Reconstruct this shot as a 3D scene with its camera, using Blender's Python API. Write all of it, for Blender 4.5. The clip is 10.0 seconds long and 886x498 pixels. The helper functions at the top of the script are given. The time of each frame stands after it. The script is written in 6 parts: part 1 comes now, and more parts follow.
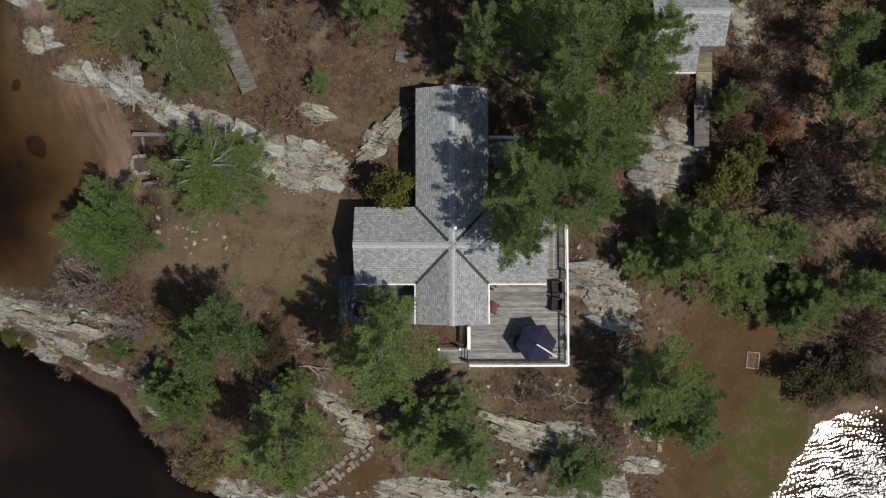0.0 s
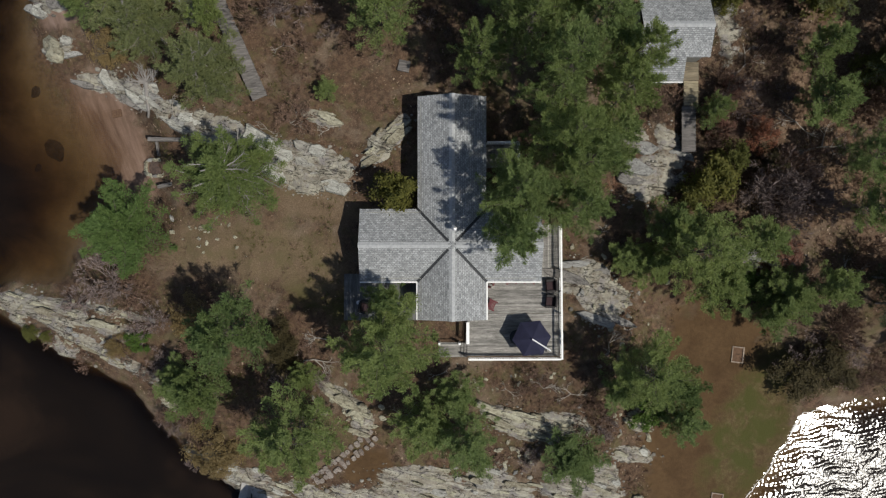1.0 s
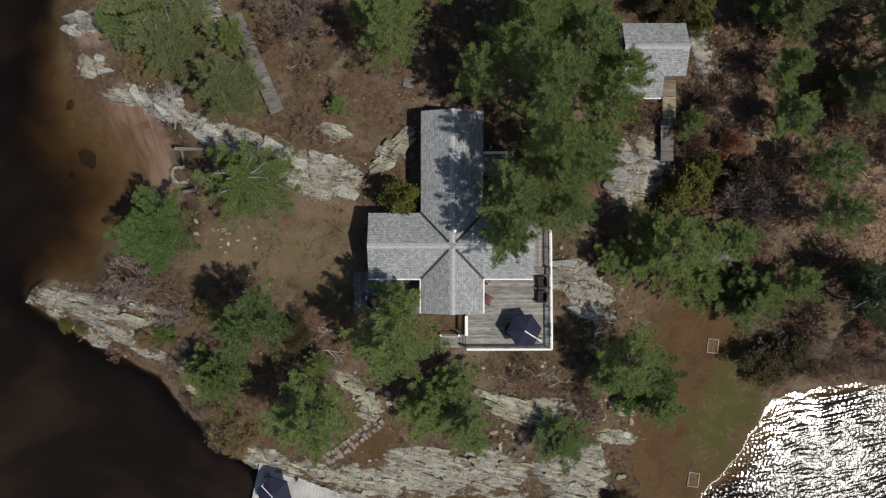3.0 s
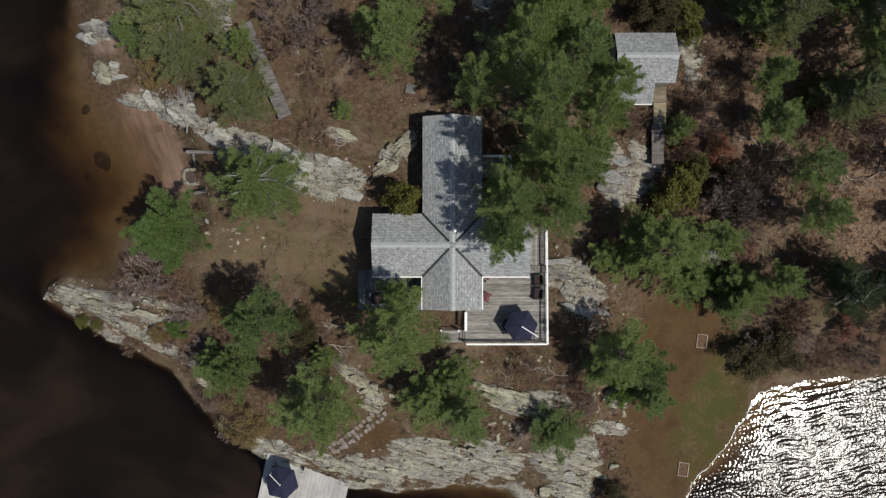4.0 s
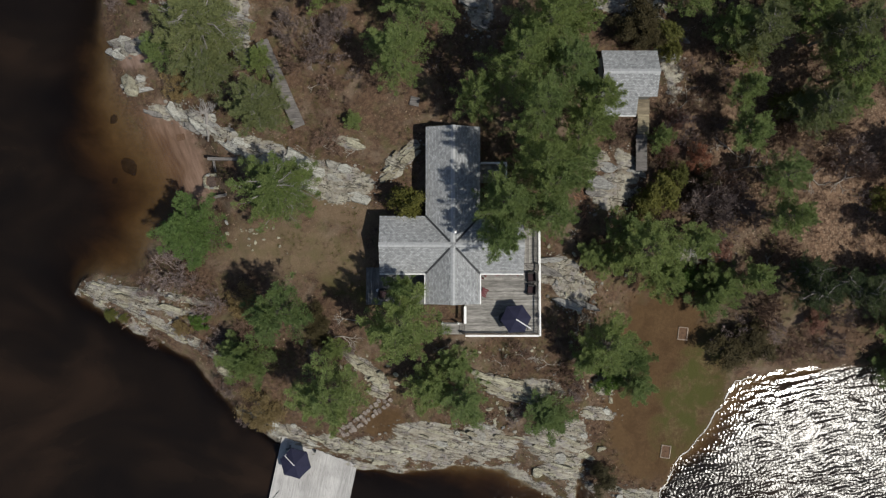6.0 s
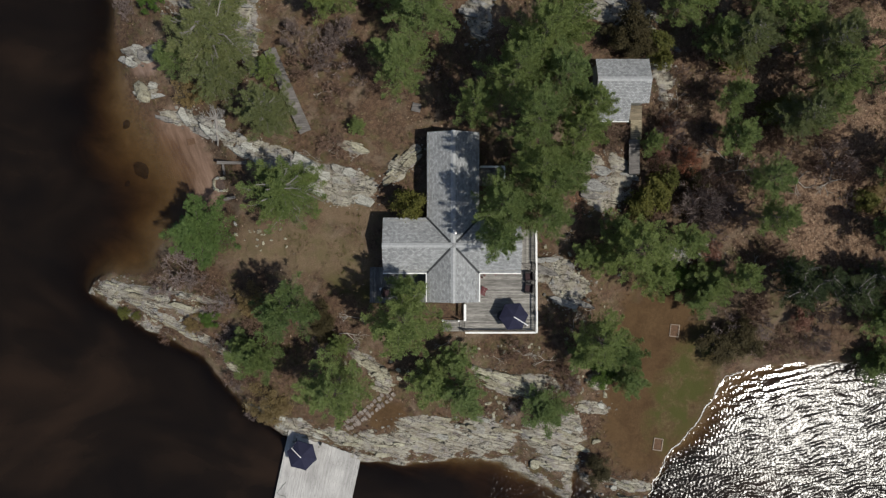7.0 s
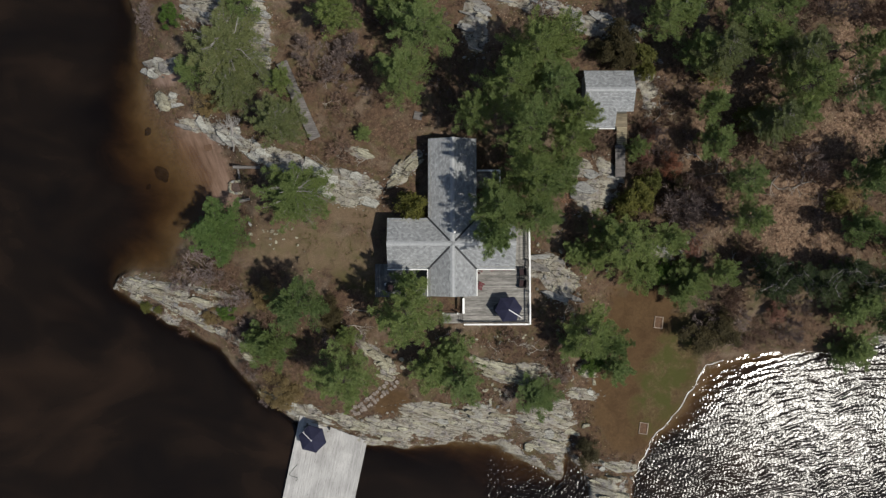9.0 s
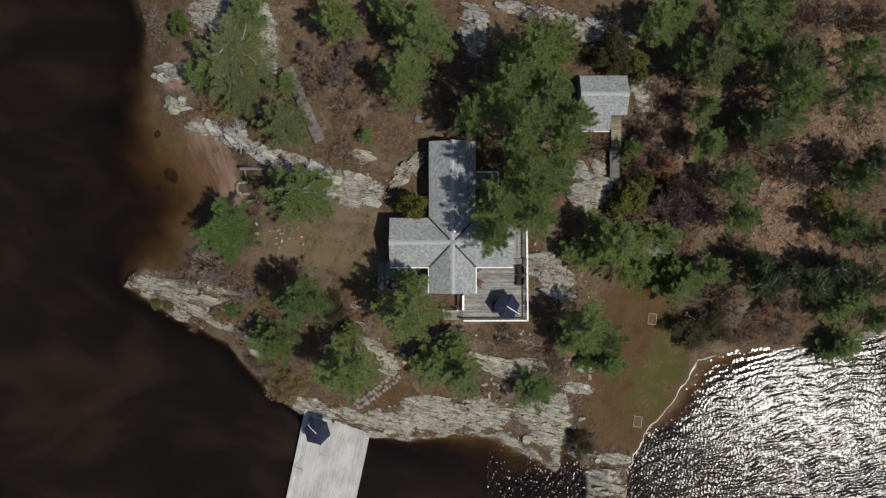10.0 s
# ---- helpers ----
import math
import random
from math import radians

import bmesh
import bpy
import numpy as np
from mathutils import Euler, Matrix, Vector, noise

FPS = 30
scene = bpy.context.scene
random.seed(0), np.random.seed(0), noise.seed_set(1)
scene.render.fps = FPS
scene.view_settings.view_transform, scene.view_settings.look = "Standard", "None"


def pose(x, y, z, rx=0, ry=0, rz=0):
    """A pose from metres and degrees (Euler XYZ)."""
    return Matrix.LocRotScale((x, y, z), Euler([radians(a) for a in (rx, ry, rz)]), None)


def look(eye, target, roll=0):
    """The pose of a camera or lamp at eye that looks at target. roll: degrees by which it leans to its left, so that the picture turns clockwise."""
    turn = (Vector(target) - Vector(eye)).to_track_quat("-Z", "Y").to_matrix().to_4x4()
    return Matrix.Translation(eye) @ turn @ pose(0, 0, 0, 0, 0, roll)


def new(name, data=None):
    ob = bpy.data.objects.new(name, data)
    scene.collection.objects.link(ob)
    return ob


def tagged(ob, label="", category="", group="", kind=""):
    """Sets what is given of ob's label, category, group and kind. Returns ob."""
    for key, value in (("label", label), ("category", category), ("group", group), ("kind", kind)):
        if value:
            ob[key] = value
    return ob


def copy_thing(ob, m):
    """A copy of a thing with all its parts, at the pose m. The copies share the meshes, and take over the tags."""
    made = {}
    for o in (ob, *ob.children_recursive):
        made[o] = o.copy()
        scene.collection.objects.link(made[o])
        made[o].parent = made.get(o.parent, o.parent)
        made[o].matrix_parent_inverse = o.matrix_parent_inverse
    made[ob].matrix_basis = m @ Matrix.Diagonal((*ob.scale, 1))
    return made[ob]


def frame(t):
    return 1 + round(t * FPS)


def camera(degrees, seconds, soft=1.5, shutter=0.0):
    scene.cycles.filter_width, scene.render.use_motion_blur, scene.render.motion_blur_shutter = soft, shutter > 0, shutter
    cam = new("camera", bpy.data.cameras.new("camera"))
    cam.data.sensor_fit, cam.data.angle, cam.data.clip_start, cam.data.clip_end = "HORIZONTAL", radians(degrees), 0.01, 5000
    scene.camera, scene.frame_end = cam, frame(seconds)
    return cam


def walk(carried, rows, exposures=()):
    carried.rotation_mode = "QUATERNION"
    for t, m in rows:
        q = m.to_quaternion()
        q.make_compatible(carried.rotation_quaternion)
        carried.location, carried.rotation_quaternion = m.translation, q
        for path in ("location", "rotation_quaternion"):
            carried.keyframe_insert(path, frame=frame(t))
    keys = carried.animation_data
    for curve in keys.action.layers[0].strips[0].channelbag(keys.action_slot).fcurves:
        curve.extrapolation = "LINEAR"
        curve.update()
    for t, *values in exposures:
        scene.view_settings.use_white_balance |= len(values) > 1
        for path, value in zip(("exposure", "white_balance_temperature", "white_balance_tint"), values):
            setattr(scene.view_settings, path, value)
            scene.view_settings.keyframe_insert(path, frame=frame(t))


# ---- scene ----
cam = camera(70.0, 10.0, soft=1.3)
walk(cam, [
    (0, pose(-0.397, -0.430, 49.691, 0.216, 0.301, -0.074)),
    (0.5, pose(-0.467, -0.418, 50.924, 0.185, 0.212, -0.048)),
    (1, pose(-0.540, -0.405, 52.146, 0.151, 0.150, -0.030)),
    (1.5, pose(-0.598, -0.386, 53.354, 0.135, 0.096, -0.030)),
    (2, pose(-0.647, -0.366, 54.590, 0.137, 0.070, -0.020)),
    (2.5, pose(-0.680, -0.358, 55.799, 0.133, 0.046, -0.002)),
    (4, pose(-0.795, -0.382, 59.437, 0.049, -0.008, 0.052)),
    (4.5, pose(-0.838, -0.386, 60.674, 0.016, -0.036, 0.079)),
    (5, pose(-0.893, -0.379, 61.911, -0.011, -0.049, 0.103)),
    (5.5, pose(-0.945, -0.367, 63.142, -0.040, -0.067, 0.097)),
    (7, pose(-1.093, -0.295, 66.851, -0.059, -0.108, 0.071)),
    (7.5, pose(-1.119, -0.303, 68.112, -0.098, -0.110, 0.043)),
    (8, pose(-1.119, -0.323, 69.350, -0.129, -0.104, 0.004)),
    (8.5, pose(-1.100, -0.354, 70.577, -0.133, -0.103, -0.040)),
    (9, pose(-1.087, -0.417, 71.794, -0.137, -0.094, -0.063)),
    (9.5, pose(-1.084, -0.490, 72.986, -0.128, -0.081, -0.065)),
    (10, pose(-1.092, -0.567, 74.145, -0.114, -0.062, -0.075)),
])

# ---- light ----
SUN_EL, SUN_AZ = radians(57), math.atan2(0.888, -0.46)
world = bpy.data.worlds.new("sky")
scene.world = world
world.use_nodes = True
wn = world.node_tree.nodes
sky = wn.new("ShaderNodeTexSky")
sky.sky_type, sky.sun_disc = "NISHITA", False
sky.sun_elevation, sky.sun_rotation = SUN_EL, SUN_AZ
world.node_tree.links.new(sky.outputs[0], wn["Background"].inputs[0])
wn["Background"].inputs[1].default_value = 0.075
sun = new("sun", bpy.data.lights.new("sun", "SUN"))
sun.data.energy, sun.data.angle, sun.data.color = 4.2, radians(0.55), (1.0, 0.955, 0.868)
sun_way = Vector((math.cos(SUN_EL) * math.sin(SUN_AZ), math.cos(SUN_EL) * math.cos(SUN_AZ), math.sin(SUN_EL)))
sun.matrix_world = look(sun_way * 80, (0, 0, 0))
scene.view_settings.exposure = -0.03


# ---- materials ----
class Mat:
    """A node material under construction: small helpers that return sockets."""

    def __init__(self, name, rough=0.8, metal=0.0, spec=0.3):
        self.m = bpy.data.materials.new(name)
        self.m.use_nodes = True
        self.t = self.m.node_tree
        self.b = self.t.nodes["Principled BSDF"]
        self.b.inputs["Roughness"].default_value = rough
        self.b.inputs["Metallic"].default_value = metal
        self.b.inputs["Specular IOR Level"].default_value = spec

    def node(self, kind, **given):
        n = self.t.nodes.new("ShaderNode" + kind)
        for k, v in given.items():
            if k == "op":
                n.operation = v
            elif k == "blend":
                n.data_type, n.blend_type = "RGBA", v
            elif isinstance(v, bpy.types.NodeSocket):
                self.t.links.new(v, n.inputs[1] if k == "Vector_001" else n.inputs[k.replace("_", " ")])
            else:
                n.inputs[k.replace("_", " ")].default_value = v
        return n

    def coords(self, sx=1, sy=1, sz=1, turn=0, world=False, apart=False):
        """Coordinates turned about z, then stretched. world: the same for all objects; apart: shifted at random for each object."""
        at = self.node("NewGeometry").outputs["Position"] if world else self.node("TexCoord").outputs["Object"]
        if apart:
            at = self.node("VectorMath", op="ADD", Vector=at, Vector_001=self.math("MULTIPLY", self.per_object(), 61.0)).outputs[0]
        if turn:
            at = self.node("VectorRotate", Vector=at, Angle=radians(turn)).outputs[0]
        mp = self.node("Mapping", Vector=at)
        mp.inputs["Scale"].default_value = (sx, sy, sz)
        return mp.outputs[0]

    def noise(self, at, scale, detail=4, rough=0.55, distort=0.0):
        return self.node("TexNoise", Vector=at, Scale=scale, Detail=detail, Roughness=rough, Distortion=distort).outputs[0]

    def ramp(self, fac, *stops):
        n = self.t.nodes.new("ShaderNodeValToRGB")
        while len(n.color_ramp.elements) < len(stops):
            n.color_ramp.elements.new(0.5)
        for e, (p, c) in zip(n.color_ramp.elements, stops):
            e.position = p
            e.color = (*c, 1) if isinstance(c, tuple) else (c, c, c, 1)
        self.t.links.new(fac, n.inputs[0])
        return n.outputs[0]

    def mix(self, fac, a, b, blend="MIX"):
        n = self.t.nodes.new("ShaderNodeMix")
        n.data_type, n.blend_type = "RGBA", blend
        for i, v in ((0, fac), (6, a), (7, b)):
            if isinstance(v, bpy.types.NodeSocket):
                self.t.links.new(v, n.inputs[i])
            elif isinstance(v, tuple):
                n.inputs[i].default_value = (*v, 1)
            else:
                n.inputs[i].default_value = v
        return n.outputs[2]

    def math(self, op, a, b=0.0, clamp=False):
        n = self.t.nodes.new("ShaderNodeMath")
        n.operation, n.use_clamp = op, clamp
        for i, v in ((0, a), (1, b)):
            if isinstance(v, bpy.types.NodeSocket):
                self.t.links.new(v, n.inputs[i])
            else:
                n.inputs[i].default_value = v
        return n.outputs[0]

    def colour(self, c):
        if isinstance(c, tuple):
            self.b.inputs["Base Color"].default_value = (*c, 1)
        else:
            self.t.links.new(c, self.b.inputs["Base Color"])
        return self

    def bump(self, h, strength=0.5, dist=0.05):
        n = self.node("Bump", Height=h, Strength=strength, Distance=dist)
        self.t.links.new(n.outputs[0], self.b.inputs["Normal"])
        return self

    def per_object(self):
        return self.t.nodes.new("ShaderNodeObjectInfo").outputs["Random"]

    def per_island(self):
        return self.t.nodes.new("ShaderNodeNewGeometry").outputs["Random Per Island"]


def plain(name, c, rough=0.6, metal=0.0, vary=0.12, scale=6.0):
    """Paint, cloth or metal with slight mottling and fine relief."""
    m = Mat(name, rough, metal)
    n = m.noise(m.coords(), scale, 5)
    lo, hi = tuple(v * (1 - vary) for v in c), tuple(min(1, v * (1 + vary)) for v in c)
    m.colour(m.ramp(n, (0.3, lo), (0.7, hi))).bump(m.noise(m.coords(), scale * 12, 3), 0.15, 0.01)
    return m.m


def weathered_wood(name, lo, hi, along=(1, 14, 14), vary=0.26, turn=0, worn=1.0):
    m = Mat(name, 0.85)
    g = m.noise(m.coords(*along, turn, True), 2.2, 6, 0.65)
    base = m.ramp(g, (0.3, lo), (0.7, hi))
    streak = m.noise(m.coords(*(0.35 * v if v > 1 else 0.5 * v for v in along), turn, True), 1.6, 5, 0.6)
    stain = m.mix(1.0, m.ramp(m.noise(m.coords(1, 1, 1, 0, True), 0.6, 5), (0.35, 0.78), (0.65, 1.05)), m.ramp(streak, (0.32, 1 - 0.38 * worn), (0.66, 1 + 0.22 * worn)), "MULTIPLY")
    tone = m.ramp(m.per_object(), (0.0, 0.94 - vary), (1.0, 0.94 + vary))
    m.colour(m.mix(1.0, m.mix(1.0, base, stain, "MULTIPLY"), tone, "MULTIPLY")).bump(g, 0.4, 0.01)
    return m.m


def foliage(name, dark, light, warm, glow=0.48):
    """Needles and leaves: tone by island and by tree, a little light through them."""
    m = Mat(name, 0.65, spec=0.2)
    c = m.mix(m.ramp(m.per_island(), (0.0, 0.2), (1.0, 0.85)), dark, light)
    c = m.mix(m.ramp(m.noise(m.coords(), 0.5, 3), (0.4, 0.0), (0.75, 0.42)), c, warm)
    tone = m.ramp(m.per_object(), (0.0, (0.9, 0.94, 0.98)), (0.5, (1.0, 1.0, 1.0)), (1.0, (1.07, 1.04, 0.97)))
    c = m.mix(1.0, c, tone, "MULTIPLY")
    m.colour(c)
    tr = m.node("BsdfTranslucent", Color=c)
    mx = m.node("MixShader", Fac=glow)
    m.t.links.new(m.b.outputs[0], mx.inputs[1])
    m.t.links.new(tr.outputs[0], mx.inputs[2])
    m.t.links.new(mx.outputs[0], m.t.nodes["Material Output"].inputs[0])
    return m.m


def twigs(name, dark, light):
    m = Mat(name, 0.9)
    m.colour(m.mix(m.per_island(), dark, light)).bump(m.noise(m.coords(1, 1, 0.3), 20, 3), 0.4, 0.02)
    return m.m


def ground_material():
    m = Mat("forest_floor", 0.95, spec=0.15)
    at = m.coords()
    big, mid, fine, tiny = m.noise(at, 0.09, 5), m.noise(at, 0.55, 6, 0.62, 0.4), m.noise(at, 3.2, 6, 0.7), m.noise(at, 11, 4, 0.7)
    litter = m.ramp(fine, (0.28, (0.026, 0.018, 0.013)), (0.47, (0.08, 0.052, 0.035)), (0.6, (0.118, 0.075, 0.048)), (0.78, (0.23, 0.17, 0.115)))
    soil = m.ramp(tiny, (0.3, (0.055, 0.034, 0.022)), (0.7, (0.125, 0.078, 0.05)))
    c = m.mix(m.ramp(mid, (0.4, 0.0), (0.62, 0.8)), litter, soil)
    c = m.mix(1.0, c, m.ramp(m.noise(at, 2.0, 8, 0.8), (0.35, 0.55), (0.5, 0.95), (0.68, 1.45)), "MULTIPLY")
    # thin grass and grey lichen crust in uneven patches
    worn = m.ramp(tiny, (0.3, (0.1, 0.074, 0.05)), (0.7, (0.22, 0.17, 0.125)))
    c = m.mix(m.ramp(m.noise(at, 0.3, 6, 0.65, 0.6), (0.5, 0.0), (0.64, 0.75)), c, worn)
    c = m.mix(m.ramp(m.noise(at, 0.75, 6, 0.7), (0.5, 0.0), (0.64, 0.7)), c, (0.088, 0.078, 0.036))
    c = m.mix(m.ramp(m.noise(at, 7.0, 4, 0.8), (0.64, 0.0), (0.7, 0.7)), c, (0.3, 0.26, 0.2))
    c = m.mix(m.ramp(m.noise(at, 15.0, 3, 0.8), (0.62, 0.0), (0.68, 0.75)), c, (0.27, 0.215, 0.16))
    # dark flecks: shadows of fine twigs painted into the floor colour
    c = m.mix(m.ramp(m.noise(m.coords(1.3, 0.8, 1, 40), 9.0, 4, 0.8), (0.3, 0.6), (0.38, 0.0)), c, (0.022, 0.015, 0.011))
    sep = m.node("SeparateColor", Color=m.node("Attribute").outputs[0])
    attr = [n for n in m.t.nodes if n.bl_idname == "ShaderNodeAttribute"][0]
    attr.attribute_name = "cover"
    rock, grass, sand = sep.outputs[0], sep.outputs[1], sep.outputs[2]
    tan = attr.outputs["Alpha"]
    # dry tan leaves
    dry = m.ramp(m.noise(at, 4.0, 5, 0.78), (0.3, (0.062, 0.037, 0.025)), (0.5, (0.165, 0.106, 0.07)), (0.7, (0.35, 0.25, 0.17)))
    edge = m.math("ADD", m.math("MULTIPLY", m.math("SUBTRACT", mid, 0.5), 1.1), 0.0)

    def patch(v, soft=0.12):
        s = m.math("ADD", v, edge)
        return m.ramp(s, (0.5 - soft, 0.0), (0.5 + soft, 1.0))

    c = m.mix(patch(tan, 0.25), c, dry)
    lawn = m.ramp(fine, (0.3, (0.07, 0.046, 0.025)), (0.5, (0.092, 0.067, 0.031)), (0.7, (0.13, 0.104, 0.052)))
    lawn = m.mix(m.ramp(mid, (0.38, 0.0), (0.56, 1.0)), lawn, (0.06, 0.06, 0.018))
    c = m.mix(patch(grass, 0.3), c, lawn)
    bare_soil = m.node("Attribute")
    bare_soil.attribute_name = "soil"
    clay = m.ramp(mid, (0.35, (0.066, 0.039, 0.019)), (0.6, (0.09, 0.055, 0.027)))
    clay = m.mix(1.0, clay, m.ramp(fine, (0.3, 0.82), (0.7, 1.15)), "MULTIPLY")
    c = m.mix(patch(bare_soil.outputs["Fac"], 0.2), c, clay)
    c = m.mix(patch(grass, 0.3), c, lawn)
    tread = m.node("Attribute")
    tread.attribute_name = "worn"
    thin = m.ramp(tiny, (0.3, (0.105, 0.072, 0.045)), (0.5, (0.15, 0.108, 0.068)), (0.72, (0.21, 0.155, 0.105)))
    thin = m.mix(m.ramp(m.noise(at, 0.8, 5, 0.6), (0.48, 0.0), (0.6, 0.55)), thin, (0.105, 0.09, 0.045))
    c = m.mix(m.math("MULTIPLY", patch(tread.outputs["Fac"], 0.3), 0.75), c, thin)
    # sand, pale on the beach and browner with depth of soil
    rut = m.noise(m.coords(1.6, 0.22, 1, -22), 1.3, 5, 0.6)
    beach = m.ramp(rut, (0.3, (0.14, 0.092, 0.068)), (0.55, (0.215, 0.147, 0.112)), (0.75, (0.28, 0.2, 0.16)))
    height = m.node("SeparateXYZ", Vector=m.node("NewGeometry").outputs["Position"]).outputs[2]
    beach = m.mix(1.0, beach, m.ramp(height, (0.0, (0.6, 0.54, 0.46)), (0.16, (1.0, 1.0, 1.0))), "MULTIPLY")
    c = m.mix(patch(sand, 0.2), c, beach)
    # rock: grey gneiss in bands, pale lichen, dark seams
    strata = m.node("Attribute")
    strata.attribute_name = "strata"
    layer, hump = m.noise(m.coords(0.35, 3.0, 1.0, 17), 1.0, 6, 0.66, 0.5), m.noise(at, 0.9, 7, 0.68, 0.3)
    band = m.node("Mix", Factor=strata.outputs["Fac"], A=hump, B=layer).outputs[0]
    stone = m.ramp(band, (0.3, (0.07, 0.05, 0.038)), (0.4, (0.17, 0.15, 0.12)), (0.55, (0.285, 0.27, 0.22)), (0.75, (0.41, 0.4, 0.335)))
    stone = m.mix(m.ramp(m.noise(at, 1.1, 5, 0.7), (0.5, 0.0), (0.62, 0.65)), stone, (0.2, 0.185, 0.19))
    stone = m.mix(m.ramp(m.noise(at, 2.3, 5, 0.7), (0.57, 0.0), (0.68, 0.75)), stone, (0.1, 0.066, 0.044))
    crack = m.math("ABSOLUTE", m.math("SUBTRACT", m.noise(m.coords(0.28, 1.5, 1.0, 11), 0.9, 4, 0.55, 0.6), 0.5))
    joint = m.math("ABSOLUTE", m.math("SUBTRACT", m.noise(m.coords(1.0, 0.35, 1.0, 25), 0.8, 3, 0.5, 0.3), 0.5))
    seam = m.mix(1.0, m.ramp(crack, (0.004, 0.2), (0.022, 1.0)), m.ramp(joint, (0.002, 0.45), (0.01, 1.0)), "MULTIPLY")
    stone = m.mix(1.0, stone, seam, "MULTIPLY")
    stone = m.mix(1.0, stone, m.ramp(m.noise(at, 4.5, 6, 0.75), (0.3, 0.66), (0.62, 1.16)), "MULTIPLY")
    bare = m.ramp(m.math("ADD", rock, m.math("ADD", m.math("MULTIPLY", m.math("SUBTRACT", band, 0.5), 0.9), m.math("MULTIPLY", m.math("SUBTRACT", mid, 0.5), 1.5))), (0.46, 0.0), (0.53, 1.0))
    c = m.mix(bare, c, stone)
    # lake bed: drowned sand inshore, silt further out darkened for light lost with depth
    z = m.node("SeparateXYZ", Vector=m.node("NewGeometry").outputs["Position"]).outputs[2]
    bed = m.ramp(mid, (0.3, (0.1, 0.072, 0.042)), (0.7, (0.155, 0.113, 0.068)))
    dim_silt = m.ramp(m.noise(m.coords(0.4, 1.4, 1, 8), 0.16, 5, 0.6, 0.8), (0.35, (0.014, 0.011, 0.0095)), (0.6, (0.024, 0.017, 0.0135)), (0.75, (0.05, 0.03, 0.02)))
    depth = m.math("MULTIPLY", z, m.ramp(m.noise(m.coords(0.5, 1, 1, 20), 0.22, 6, 0.65, 1.0), (0.3, 0.45), (0.7, 1.7)))
    depth = m.math("MULTIPLY", depth, -1.0)
    c = m.mix(m.ramp(m.math("MULTIPLY", depth, 0.25), (0.01, 0.0), (0.14, 0.85)), c, bed)
    c = m.mix(m.ramp(m.math("MULTIPLY", depth, 0.25), (0.14, 0.0), (0.7, 1.0)), c, dim_silt)
    m.colour(c)
    h = m.mix(bare, m.mix(0.5, fine, tiny), band)
    m.bump(h, 0.9, 0.12)
    return m.m


def water_material():
    """Tea-brown water: see-through in the shallows by the "clear" tint, clouded by its own "murk" further out, mirror-like on top."""
    m = Mat("lake_water")
    t = m.t
    clear, murk = m.node("Attribute"), m.node("Attribute")
    clear.attribute_name, murk.attribute_name = "clear", "murk"
    cloud = m.noise(m.coords(0.7, 1.1, 1, 8, True), 0.1, 4, 0.55, 0.8)
    tea = m.ramp(cloud, (0.34, (0.0058, 0.0043, 0.0033)), (0.52, (0.0098, 0.0066, 0.0044)), (0.7, (0.0205, 0.0125, 0.0078)))
    tr = m.node("BsdfTransparent", Color=clear.outputs["Color"])
    df = m.node("BsdfDiffuse", Color=tea)
    body = m.node("MixShader", Fac=murk.outputs["Fac"])
    t.links.new(tr.outputs[0], body.inputs[1])
    t.links.new(df.outputs[0], body.inputs[2])
    wind = m.node("Attribute")
    wind.attribute_name = "wind"
    gl = m.node("BsdfGlossy", Roughness=m.math("ADD", m.math("MULTIPLY", wind.outputs["Fac"], 0.095), 0.125))
    gl.distribution = "BECKMANN"
    ripple = m.math("MULTIPLY", m.noise(m.coords(1, 1.5, 1, 3), 4.2, 2, 0.5, 0.6), wind.outputs["Fac"])
    t.links.new(m.node("Bump", Height=ripple, Strength=1.0, Distance=0.0165).outputs[0], gl.inputs["Normal"])
    fr = m.node("Fresnel", IOR=1.33)
    mx = m.node("MixShader", Fac=fr.outputs[0])
    t.links.new(body.outputs[0], mx.inputs[1])
    t.links.new(gl.outputs[0], mx.inputs[2])
    t.nodes.remove(m.b)
    t.links.new(mx.outputs[0], t.nodes["Material Output"].inputs[0])
    return m.m


def shingle_material():
    """Asphalt shingles by the slope's own UV in metres: courses of 14 cm, tabs of 30 cm."""
    m = Mat("grey_shingle", 0.92, spec=0.2)
    uv = m.node("TexCoord").outputs["UV"]
    br = m.node("TexBrick", Vector=uv, Scale=1.0, Color1=(0.215, 0.224, 0.228, 1), Color2=(0.37, 0.38, 0.384, 1), Mortar=(0.175, 0.182, 0.188, 1))
    br.inputs["Mortar Size"].default_value, br.inputs["Brick Width"].default_value, br.inputs["Row Height"].default_value = 0.018, 0.24, 0.143
    br.inputs["Bias"].default_value = 0.0
    blot = m.mix(1.0, m.ramp(m.noise(uv, 0.5, 6, 0.6), (0.3, 0.88), (0.7, 1.1)), m.ramp(m.noise(uv, 3.2, 5, 0.75), (0.35, 0.72), (0.65, 1.2)), "MULTIPLY")
    grit = m.ramp(m.noise(uv, 38, 3, 0.7), (0.3, 0.75), (0.7, 1.2))
    m.colour(m.mix(1.0, m.mix(1.0, br.outputs[0], blot, "MULTIPLY"), grit, "MULTIPLY"))
    m.bump(br.outputs["Fac"], 0.5, -0.012)
    return m.m


